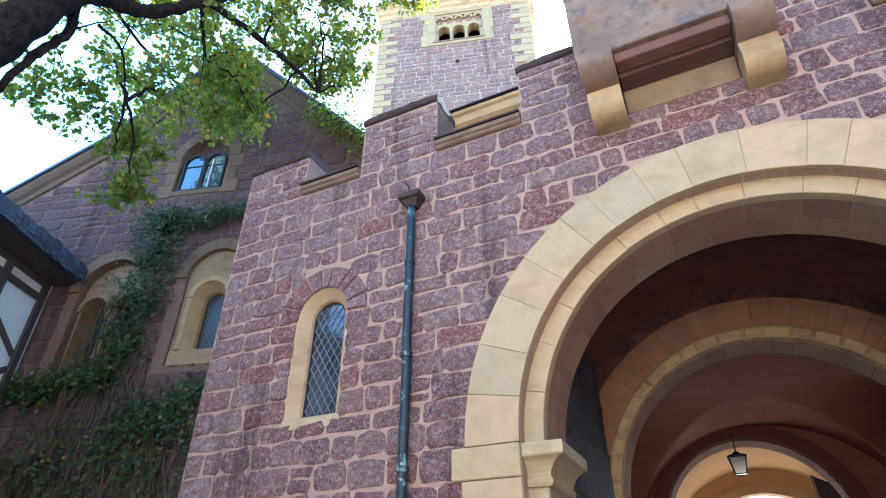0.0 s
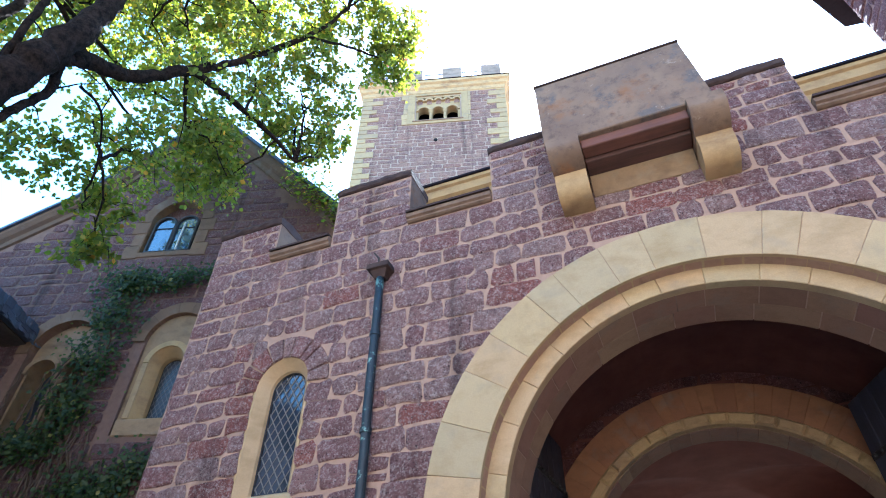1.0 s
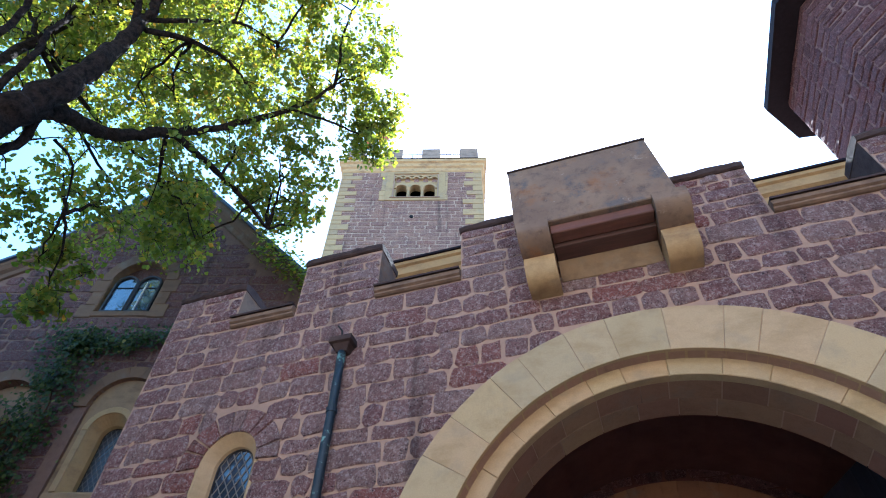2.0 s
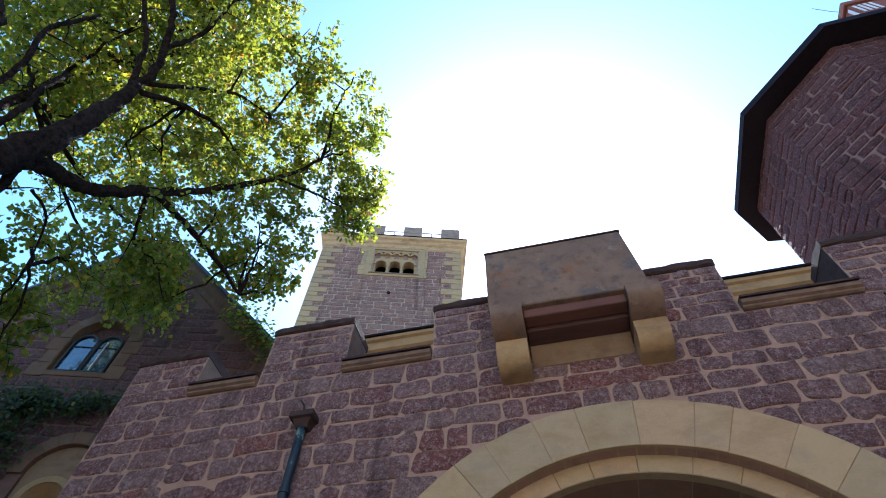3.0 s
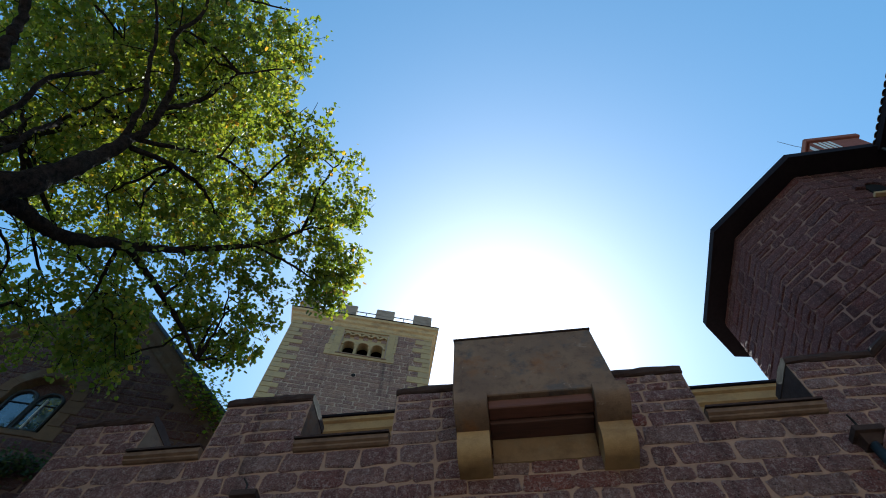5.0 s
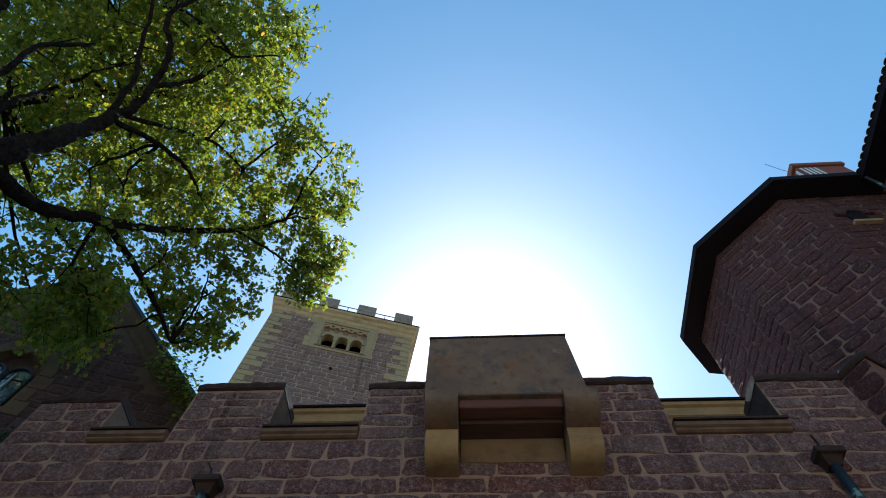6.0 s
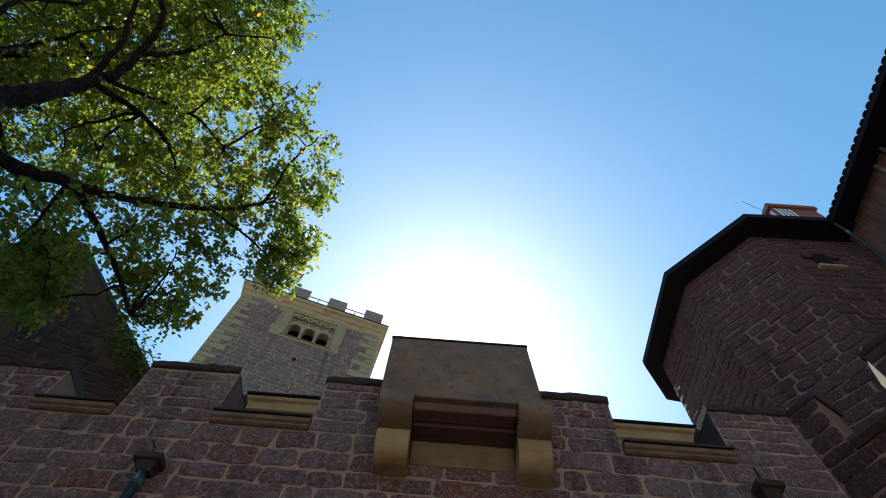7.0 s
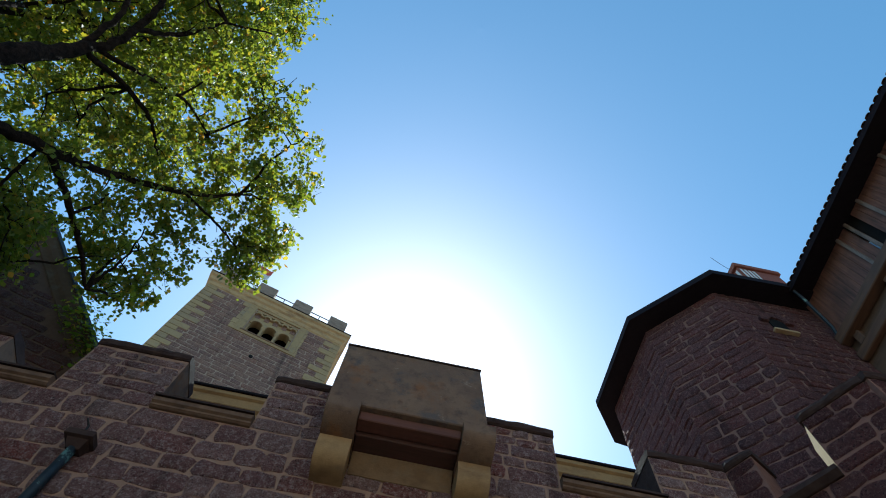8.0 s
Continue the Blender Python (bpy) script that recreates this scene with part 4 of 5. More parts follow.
for row in range(7):
    for k in range(40):
        y, z = (-0.61, 7.69 + 0.085 * row) if row < 3 else (-0.53 + 0.13 * (row - 3), 7.93 + 0.043 * (row - 3))
        x = 0.38 - 0.11 * k - 0.055 * (row % 2)
        lift = 0.035 * max(0.0, 1 - k / 7) ** 2
        tilt = Matrix.Translation((x, y - rng.uniform(0.0, 0.03) - lift, z + rng.uniform(-0.02, 0.02))) @ Matrix.Rotation(radians((-12 + 4 * row if row < 3 else -70) + rng.uniform(-9, 7)), 4, "X") @ Matrix.Rotation(radians(rng.uniform(-9, 9)), 4, "Y")
        shingles.append(Build().box((-0.056, -0.018, -0.075), (0.056, -0.004, 0.1), 0.0, tilt))
for piece in shingles:
    part("shingle", piece, M_SLATE, roof)

# ---- keep: the great square tower ----
TM = Matrix.Translation((-6.858, 9.494, 0)) @ Matrix.Rotation(TILT, 4, "Z")
keep_tower = thing("castle_keep", "tall square keep of plum stone with yellow quoins and battlements", "tower", TM)
KU0, KU1, KD = -2.3, 4.38, 6.85
KU = (0.60, 1.26, 1.92)  # the three lights
KW = [arch_hole(u, 23.83, 0.26, 23.0, 12) for u in KU]
body = slab([(KU0, 3.0), (KU1, 3.0), (KU1, 25.2), (KU0, 25.2)], [[(0.24, 22.98), (2.3, 22.98), (2.3, 24.85), (0.24, 24.85)]], 0.0, 0.6)
body.box((KU0, 0.6, 3.0), (KU0 + 0.6, KD, 25.2)).box((KU1 - 0.6, 0.6, 3.0), (KU1, KD, 25.2)).box((KU0 + 0.6, KD - 0.6, 3.0), (KU1 - 0.6, KD, 25.2))
part("wall", body, M_MORTAR_FAR, keep_tower)
part("floor_slab", Build().box((KU0 + 0.1, 0.1, 25.2), (KU1 - 0.1, KD - 0.1, 25.45)), M_LEAD, keep_tower)
cor = Build()
prof = [(0.0, 25.02), (0.05, 25.08), (0.07, 25.28), (0.15, 25.36), (0.18, 25.55), (0.27, 25.62), (0.27, 25.79), (0.0, 25.82)]
loops = [[(KU0 - o, -o, z), (KU1 + o, -o, z), (KU1 + o, KD + o, z), (KU0 - o, KD + o, z)] for o, z in prof]
cor.add([p for l in loops for p in l], [(4 * s + i, 4 * s + (i + 1) % 4, 4 * s + 4 + (i + 1) % 4, 4 * s + 4 + i) for s in range(len(prof) - 1) for i in range(4)] + [tuple(4 * len(prof) - 4 + i for i in range(4))])
part("cornice", cor, M_OCHRE, keep_tower)
lead = Build()
prof = [(0.272, 25.792), (0.3, 25.796), (0.3, 25.835), (0.08, 25.86)]
loops = [[(KU0 - o, -o, z), (KU1 + o, -o, z), (KU1 + o, KD + o, z), (KU0 - o, KD + o, z)] for o, z in prof]
lead.add([p for l in loops for p in l], [(4 * s + i, 4 * s + (i + 1) % 4, 4 * s + 4 + (i + 1) % 4, 4 * s + 4 + i) for s in range(3) for i in range(4)] + [(12, 13, 14, 15)])
part("lead_edge", lead, M_LEAD, keep_tower)
for k in range(4):
    u = KU0 + 0.02 + k * 1.88
    for y0 in (-0.27, KD - 0.2):
        part("merlon", Build().box((u, y0, 25.862), (u + 0.92, y0 + 0.45, 26.72), 0.03), M_GREYSTONE, keep_tower)
    if 0 < k < 3:
        for x0 in (KU0 - 0.05, KU1 - 0.4):
            part("merlon", Build().box((x0, k * 1.95 + 0.1, 25.862), (x0 + 0.45, k * 1.95 + 1.02, 26.7), 0.03), M_GREYSTONE, keep_tower)
    if k < 3:
        part("railing", Build().tube([(u + 0.9, -0.1, 26.45), (u + 1.9, -0.1, 26.45)], [0.025, 0.025], 5).tube([(u + 1.4, -0.1, 25.85), (u + 1.4, -0.1, 26.45)], [0.02, 0.02], 5), M_IRON, keep_tower)
rng = random.Random(12)
for u0, s in ((KU0, 1), (KU1, -1)):
    z, k = 11.0, 0
    while z < 24.96:
        h = min(rng.uniform(0.27, 0.42), 25.01 - z)
        wide = (0.86 if k % 2 else 0.42) * rng.uniform(0.7, 1.15)
        xs = sorted((u0 - s * 0.03, u0 + s * wide))
        part("quoin", Build().box((xs[0], -0.045, z + 0.01), (xs[1], 0.3 + 0.5 * (k % 2 == 0), z + h - 0.01), 0.015), M_QUOIN, keep_tower)
        z, k = z + h, k + 1
w = part("window", slab([(-0.13, 22.74), (2.66, 22.74), (2.66, 24.99), (-0.13, 24.99)], [[(0.2, 22.95), (2.36, 22.95), (2.36, 24.86), (0.2, 24.86)]], -0.05, 0.2), M_QUOIN, keep_tower, "three-light arcaded window in a yellow stone frame")
part("tympanum", slab([(0.2, 22.95), (2.36, 22.95), (2.36, 24.86), (0.2, 24.86)], KW, 0.12, 0.45), M_QUOIN, w)
for u in KU:
    dressed_ring(w, "light_arch", u, 23.83, 0.26, 0.36, 5, 0.06, 0.2, M_QUOIN, n=2)
for k in range(5):
    dressed_ring(w, "frieze_arch", 0.416 + 0.432 * k, 24.52, 0.12, 0.214, 4, 0.0, 0.2, M_QUOIN, n=2)
    part("frieze_field", slab(arch_hole(0.416 + 0.432 * k, 24.52, 0.119, 24.36, 10), [], 0.105, 0.118), M_STONE_FAR, w)
    part("frieze_block", Build().box((0.2 + 0.432 * k, 0.01, 24.736), (0.632 + 0.432 * k - 0.004, 0.2, 24.857), 0.01), M_QUOIN, w)
for u in (0.93, 1.59):
    part("column", Build().tube([(u, 0.09, 22.95), (u, 0.09, 23.05), (u, 0.09, 23.1), (u, 0.09, 23.6), (u, 0.09, 23.64), (u, 0.09, 23.8)], [0.085, 0.085, 0.055, 0.05, 0.07, 0.115], 10), M_QUOIN, w)
rng = random.Random(19)
for s in (-1, 1):
    for k in range(6):
        wide = rng.uniform(0.04, 0.34)
        x0 = -0.13 if s < 0 else 2.66
        xs = sorted((x0, x0 + s * wide))
        part("jamb_block", Build().box((xs[0], -0.048, 22.745 + 0.374 * k), (xs[1], 0.1, 23.112 + 0.374 * k), 0.012), M_QUOIN, w)
part("window_sill", Build().box((0.12, -0.09, 22.9), (2.44, 0.2, 22.965), 0.01), M_SILL, w)
# solid dark disc in place of the hole's inner shade
part("spout_hole_shade", Build().tube([(1.2, -0.05, 21.55), (1.2, 0.05, 21.55)], [0.085, 0.085], 8), M_DARK, keep_tower)
part("turret", Build().box((KU1 + 0.01, 2.0, 3.0), (KU1 + 0.55, 5.0, 22.5), 0.03), M_STONE_FAR, keep_tower)

flag = thing("flag", "red and white flag on a pole above the keep", "flag", Matrix.Translation((-9.0, 9.9, 25.5)))
part("pole", Build().tube([(0, 0, 0), (0, 0, 4.9)], [0.05, 0.035], 8), M_WHITE, flag)
M_RED = plain("red_cloth", (0.55, 0.10, 0.05), (0.45, 0.08, 0.04), 4, 0.8)
for i, mat in ((0, M_RED), (1, M_WHITE)):
    cloth = Build()
    for k in range(8):
        x0, x1 = 0.05 + k * 0.18, 0.05 + (k + 1) * 0.18
        y0, y1 = 0.09 * math.sin(k * 1.1), 0.09 * math.sin((k + 1) * 1.1)
        z0, z1 = 4.4 - 0.55 * i - k * 0.03, 4.4 - 0.55 * i - (k + 1) * 0.03
        cloth.add([(x0, y0, z0), (x1, y1, z1), (x1, y1, z1 - 0.55), (x0, y0, z0 - 0.55)], [(0, 1, 2, 3)])
    part("cloth_band", cloth, mat, flag)

# ---- polygonal stair tower ----
stair = thing("polygonal_tower", "polygonal plum-stone tower under a dark projecting eave", "tower")
OCT = [(6.8, 4.6), (6.05, 3.62), (6.10, 1.43), (7.22, 0.13), (9.6, 0.09), (11.2, 1.6), (11.2, 3.9), (9.6, 4.9)]
EAVE = [(6.36, 4.655), (5.61, 3.69), (5.63, 1.22), (7.05, -0.34), (9.8, -0.40), (11.7, 1.4), (11.7, 4.1), (9.9, 5.12)]
OZ = 13.9
n = len(OCT)
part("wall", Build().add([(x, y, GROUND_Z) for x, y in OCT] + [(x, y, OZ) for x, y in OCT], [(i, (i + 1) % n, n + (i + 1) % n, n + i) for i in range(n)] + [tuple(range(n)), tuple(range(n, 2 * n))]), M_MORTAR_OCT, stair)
mid = Vector((8.5, 2.7))
grow = lambda p, k: tuple(mid + (Vector(p) - mid) * k)  # noqa: E731
rings = [[(*p, OZ) for p in OCT], [(*p, OZ) for p in EAVE], [(*grow(p, 1.0), OZ + 0.02) for p in EAVE], [(*grow(p, 1.0), OZ + 0.2) for p in EAVE], [(*grow(p, 0.97), OZ + 0.24) for p in EAVE], [(*grow(p, 0.03), 15.4) for p in EAVE]]
part("roof", Build().add([p for r in rings for p in r], [(s * n + i, s * n + (i + 1) % n, (s + 1) * n + (i + 1) % n, (s + 1) * n + i) for s in range(5) for i in range(n)] + [tuple(5 * n + i for i in range(n))]), M_LEAD, stair, "dark slate roof with boarded soffit")
# no recess is cut: a dark sheet gives the slit its shade
slit = part("blind_arch", slab(arch_hole(8.12, 12.75, 0.17, 12.42, 12), [], 0.06, 0.085), M_DARK, stair, "arched slit, its shade painted as a dark sheet")
dressed_ring(slit, "voussoir", 8.12, 12.75, 0.17, 0.36, 7, 0.02, 0.1, M_STONE_OCT, rng=random.Random(4))
# pale yellow block paints the stripe of sun on the sill
part("slit_sill", Build().box((7.86, 0.0, 12.33), (8.38, 0.1, 12.4), 0.01), M_YELLOW, slit)

chimney = thing("chimney_stack", "stepped red brick chimney with white banding above the roof", "chimney", Matrix.Translation((9.85, 0.75, 0.55)))
part("stack", Build().box((0, 0, 14.3), (1.3, 0.9, 17.6), 0.02), M_BRICK, chimney)
part("crown", Build().box((-0.07, -0.07, 17.602), (1.37, 0.97, 17.8), 0.02), M_BRICK, chimney)
part("cap", Build().box((-0.03, -0.03, 17.802), (1.33, 0.93, 17.9), 0.02), M_COPING, chimney)
for k in range(4):
    part("white_band", Build().box((0.05 + k * 0.13, -0.012, 16.9), (0.12 + k * 0.13, -0.001, 17.5), 0.003), M_WHITE, chimney)
    part("white_band", Build().box((-0.012, 0.06 + k * 0.2, 16.9), (-0.001, 0.14 + k * 0.2, 17.5), 0.003), M_WHITE, chimney)
part("lightning_rod", Build().tube([(0.3, 0.3, 17.9), (0.05, 0.3, 18.4), (-0.3, 0.2, 18.7)], [0.007] * 3, 5), M_IRON, chimney)

# ---- timber gallery house ----
gal = thing("gallery_house", "house with boarded timber gallery and deep tiled eaves", "house")
part("wall", Build().box((9.5, -16.0, GROUND_Z), (10.0, 0.08, 11.3)), M_MORTAR_OCT, gal)
part("panel", Build().box((9.44, -16.0, 11.3), (9.9, 0.08, 12.4)), M_BROWNSTONE, gal, "ochre plaster panel")
part("sill_beam", Build().box((9.2, -16.0, 12.3), (9.44, 0.06, 12.56), 0.02), M_BEAM, gal)
part("lower_beam", Build().box((9.3, -16.0, 11.75), (9.438, 0.06, 11.98), 0.02), M_BEAM, gal)
for k in range(12):
    y = -0.25 - k * 1.25
    part("bracket", Build().box((9.32, y - 0.08, 11.99), (9.437, y + 0.08, 12.29), 0.01), M_BEAM, gal)
rng = random.Random(61)
for k in range(100):
    y = 0.02 - k * 0.16
    lift = rng.uniform(0.0, 0.012)
    if not 12 <= k % 24 <= 13:
        part("board", Build().box((9.36 - lift, y - 0.156, 12.62), (9.42, y, 14.05), 0.005), M_BOARD, gal)
for k in range(5):
    base = -1.62 - k * 3.84
    for y in (0.0, -0.36, -0.92, -1.9):
        part("rail_post", Build().box((9.31, base + y - 0.035, 12.62), (9.365, base + y + 0.035, 14.02), 0.008), M_POST, gal)
    w = part("window", Build().box((9.375, base - 0.33, 12.7), (9.4, base - 0.03, 13.12), 0.006), M_WHITE, gal, "small pale window between boards")
    part("pane", Build().box((9.368, base - 0.30, 12.74), (9.373, base - 0.06, 13.08)), M_GLASS_SKY, w)
part("dark_backing", Build().box((9.43, -16.0, 12.4), (9.47, 0.0, 14.0)), M_DARK, gal)
part("flashing", Build().box((9.25, -16.0, 12.565), (9.43, 0.04, 12.612), 0.008), M_COPPER, gal)
eave = Build()
pts = [(8.82, 13.84), (8.80, 13.98), (9.1, 14.12), (12.0, 16.6), (12.0, 16.4), (9.45, 13.98)]
m = len(pts)
eave.add([(x, y, z) for y in (-16.0, -0.30) for x, z in pts], [(i, (i + 1) % m, m + (i + 1) % m, m + i) for i in range(m)] + [tuple(range(m)), tuple(range(m, 2 * m))])
roof = part("roof", eave, M_LEAD, gal, "dark boarded eave under brown tiles")
part("gutter", Build().tube([(8.86, -0.34, 13.93), (9.0, -0.28, 13.6), (9.22, -0.1, 12.75), (9.24, 0.0, 12.4)], [0.035] * 4, 8), M_COPPER, gal)
one = Build()
for k in range(7):
    a = math.pi * k / 6
    one.v += [(-0.02, 0.075 * math.cos(a), 0.05 * math.sin(a)), (0.5, 0.075 * math.cos(a), 0.05 * math.sin(a) + 0.42), (0.5, 0.06 * math.cos(a), 0.035 * math.sin(a) + 0.42), (-0.02, 0.06 * math.cos(a), 0.035 * math.sin(a))]
for k in range(6):
    b = 4 * k
    one.f += [(b, b + 4, b + 5, b + 1), (b + 3, b + 2, b + 6, b + 7), (b, b + 3, b + 7, b + 4)]
tile = one.mesh("tile", M_TILE)
for k in range(90):
    ob = part("tile", tile, M_TILE, roof)
    ob.location = (8.79, -0.42 - k * 0.172, 13.958)

# ---- second leg of the return wall ----
leg = tagged(part("wall_return_2", slab([(0, GROUND_Z), (3.6, GROUND_Z), (3.6, TOP), (0, TOP)], [], 0.0, 0.45), M_MORTAR), "short plum sandstone wall beside the polygonal tower", "wall", kind="structure")
# darker mortar here as well, for the shaded corner
leg.data.materials[0] = M_MORTAR_OCT
leg.matrix_world = Matrix.Translation((5.84, -1.62, 0))
part("merlon_coping", worn_coping(-0.03, 3.6, 0.45, 51), M_COPING, leg)


# ---- lime tree ----
def leaves(rng, centres, mat_name, mat, size, parent, name, spread=None, normal=None):
    """Many small folded leaves round the centres, as one mesh."""
    n = len(centres)
    c = np.array(centres)
    a = rng.normal(size=(n, 3))
    a /= np.linalg.norm(a, axis=1)[:, None]
    if normal is not None:
        a = a * 0.55 + np.array(normal)
        a /= np.linalg.norm(a, axis=1)[:, None]
    b = rng.normal(size=(n, 3))
    b -= (b * a).sum(1)[:, None] * a
    b /= np.linalg.norm(b, axis=1)[:, None]
    d = np.cross(a, b)
    s = (size * rng.uniform(0.6, 1.25, n))[:, None]
    pts = np.stack([c - b * s * 0.55, c - b * s * 0.15 + d * s * 0.48 + a * s * 0.12, c + b * s * 0.3 + d * s * 0.30 + a * s * 0.08, c + b * s * 0.62, c + b * s * 0.3 - d * s * 0.30 + a * s * 0.08, c - b * s * 0.15 - d * s * 0.48 + a * s * 0.12], 1).reshape(-1, 3)
    data = bpy.data.meshes.new(name)
    base = (np.arange(n) * 6)[:, None, None]
    quads = (base + np.array([[0, 1, 2, 3], [0, 3, 4, 5]])).reshape(-1)
    data.vertices.add(len(pts))
    data.vertices.foreach_set("co", pts.astype(np.float32).ravel())
    data.loops.add(len(quads))
    data.loops.foreach_set("vertex_index", quads.astype(np.int32))
    data.polygons.add(2 * n)
    data.polygons.foreach_set("loop_start", np.arange(0, 8 * n, 4, dtype=np.int32))
    data.update(calc_edges=True)
    data.materials.append(mat)
    return part(name, data, mat, parent)


tree = thing("lime_tree", "leafy lime tree with dark limbs and yellowing backlit crown", "tree", Matrix.Translation((-6.4, -3.9, GROUND_Z)))
TO = Vector((-6.4, -3.9, GROUND_Z))
joints, rng = [], random.Random(31)


def limb(name, r0, r1, pts):
    """One bent, tapering limb of the tree through a few points."""
    fine = []
    pts = [Vector(p) - TO for p in pts]
    joints.extend(pts[1:])
    for i in range(len(pts) - 1):
        a, b, c, d = pts[max(i - 1, 0)], pts[i], pts[i + 1], pts[min(i + 2, len(pts) - 1)]
        for k in range(6):
            t = k / 6
            p = 0.5 * ((2 * b) + (c - a) * t + (2 * a - 5 * b + 4 * c - d) * t * t + (3 * b - a - 3 * c + d) * t ** 3)
            fine.append(p + Vector([rng.uniform(-1, 1) * min(0.025, r0 * 0.3) for _ in range(3)]))
    fine.append(pts[-1])
    last = len(fine) - 1
    radii = [(r1 + (r0 - r1) * (1 - i / last)) * rng.uniform(0.9, 1.1) for i in range(last + 1)]
    part(name, Build().tube(fine, radii, 12 if r0 > 0.1 else 7), M_BARK, tree, smooth=True)
    for k in range(6, last, 3):
        if r0 < 0.2:
            side = Vector([rng.uniform(-1, 1) for _ in range(3)]) * rng.uniform(0.2, 0.5)
            part("branchlet", Build().tube([fine[k], fine[k] + side * 0.5 + Vector((0, 0, 0.05)), fine[k] + side], [min(0.014, radii[k] * 0.5), 0.008, 0.004], 5), M_BARK, tree, smooth=True)


limb("trunk", 0.29, 0.08, [(-6.4, -3.9, 0.3), (-6.2, -3.8, 2.5), (-5.7, -3.6, 5.2), (-4.95, -3.2, 7.1), (-4.7, -3.07, 7.77), (-4.52, -3.0, 8.44), (-4.43, -2.99, 9.24), (-4.3, -3.07, 9.84)])
limb("limb", 0.075, 0.02, [(-4.3, -3.07, 9.84), (-4.15, -3.13, 10.17), (-4.02, -3.41, 10.63), (-3.91, -3.76, 11.06), (-4.01, -4.29, 11.48), (-3.67, -4.6, 12.08), (-3.57, -5.0, 12.43)])
limb("limb", 0.05, 0.018, [(-4.35, -3.07, 9.8), (-4.17, -3.49, 10.33), (-4.16, -3.88, 10.71), (-4.11, -4.4, 11.21), (-4.12, -4.89, 11.52)])
limb("limb", 0.125, 0.022, [(-4.88, -3.15, 7.2), (-4.76, -2.95, 7.8), (-4.77, -2.68, 8.13), (-4.68, -2.19, 8.46), (-4.42, -1.81, 9.05), (-4.17, -1.5, 9.48), (-3.72, -1.19, 10.12), (-3.13, -0.91, 10.77), (-2.65, -0.88, 11.29)])
limb("limb", 0.055, 0.022, [(-4.38, -1.7, 9.12), (-4.25, -0.82, 9.26), (-4.13, -0.18, 9.26), (-4.08, 0.32, 9.25)])
limb("limb", 0.085, 0.055, [(-5.7, -3.6, 5.2), (-5.3, -3.95, 7.0), (-4.9, -4.23, 8.65), (-4.93, -4.48, 9.13), (-4.98, -4.73, 9.59), (-5.02, -5.17, 10.15), (-5.2, -5.6, 11.2)])
limb("limb", 0.04, 0.014, [(-4.27, -3.06, 9.95), (-3.81, -2.64, 10.62), (-3.6, -2.45, 10.91), (-3.37, -2.66, 11.28)])
limb("limb", 0.028, 0.012, [(-3.6, -2.45, 10.91), (-3.46, -2.34, 10.96), (-3.34, -2.12, 11.07), (-3.24, -1.82, 11.26)])
limb("limb", 0.045, 0.014, [(-4.3, -3.0, 9.8), (-4.01, -2.53, 10.26), (-3.82, -2.12, 10.49), (-3.76, -1.82, 10.55), (-3.77, -1.56, 10.59)])
limb("limb", 0.045, 0.014, [(-4.02, -3.36, 10.55), (-3.83, -3.31, 10.94), (-3.53, -3.41, 11.43), (-3.27, -3.58, 11.89), (-2.6, -3.5, 12.6)])
limb("limb", 0.035, 0.016, [(-4.41, -1.8, 9.03), (-4.62, -1.51, 8.78), (-4.78, -1.25, 8.66)])
limb("limb", 0.03, 0.012, [(-3.3, -1.0, 10.57), (-2.87, -0.48, 10.81), (-2.54, -0.03, 10.96)])
limb("limb", 0.042, 0.026, [(-5.0, -3.7, 7.6), (-4.82, -3.78, 8.68), (-4.73, -4.03, 9.28), (-4.66, -4.03, 9.7), (-4.49, -3.99, 10.17)])
limb("limb", 0.045, 0.03, [(-4.9, -3.3, 7.3), (-4.73, -3.39, 7.91), (-4.7, -3.42, 8.34), (-4.75, -3.5, 8.83), (-4.77, -3.48, 9.33)])
limb("limb", 0.03, 0.012, [(-3.6, -4.9, 12.3), (-3.1, -4.71, 12.62), (-2.5, -4.46, 13.03)])
limb("limb", 0.06, 0.035, [(-4.78, -2.9, 7.75), (-4.9, -2.8, 7.45), (-4.95, -2.95, 6.9), (-5.15, -3.0, 6.4)])
limb("limb", 0.022, 0.008, [(-4.85, -2.6, 7.8), (-5.0, -2.2, 7.9), (-5.25, -1.8, 7.5)])
limb("limb", 0.025, 0.01, [(-4.23, -0.84, 9.27), (-4.12, -0.9, 9.64), (-4.07, -1.01, 9.85)])
limb("limb", 0.022, 0.007, [(-3.24, -1.82, 11.26), (-2.58, -2.2, 11.9), (-2.28, -2.01, 12.3), (-1.97, -1.69, 12.51)])
limb("limb", 0.1, 0.04, [(-5.7, -3.6, 5.2), (-6.3, -3.4, 8.0), (-6.4, -3.2, 10.5), (-6.1, -3.0, 13.0), (-5.9, -2.6, 15.0)])
twigs = Build()
# the crown: boughs as soft clouds of twigs, each twig with its leaves
BOUGHS = [(-2.3, -1.5, 11.7, 0.9), (-3.1, -2.6, 12.3, 1.05), (-2.7, -3.8, 13.0, 0.6), (-3.8, -1.2, 10.9, 1.1), (-4.0, 0.2, 10.5, 1), (-2.6, 0.3, 11.6, 0.62), (-4.7, -1.1, 9.2, 0.9), (-4.7, -2.3, 10.9, 1.25), (-4.1, -3.7, 12.5, 1.5), (-5.5, -3.6, 11.8, 1.6)]
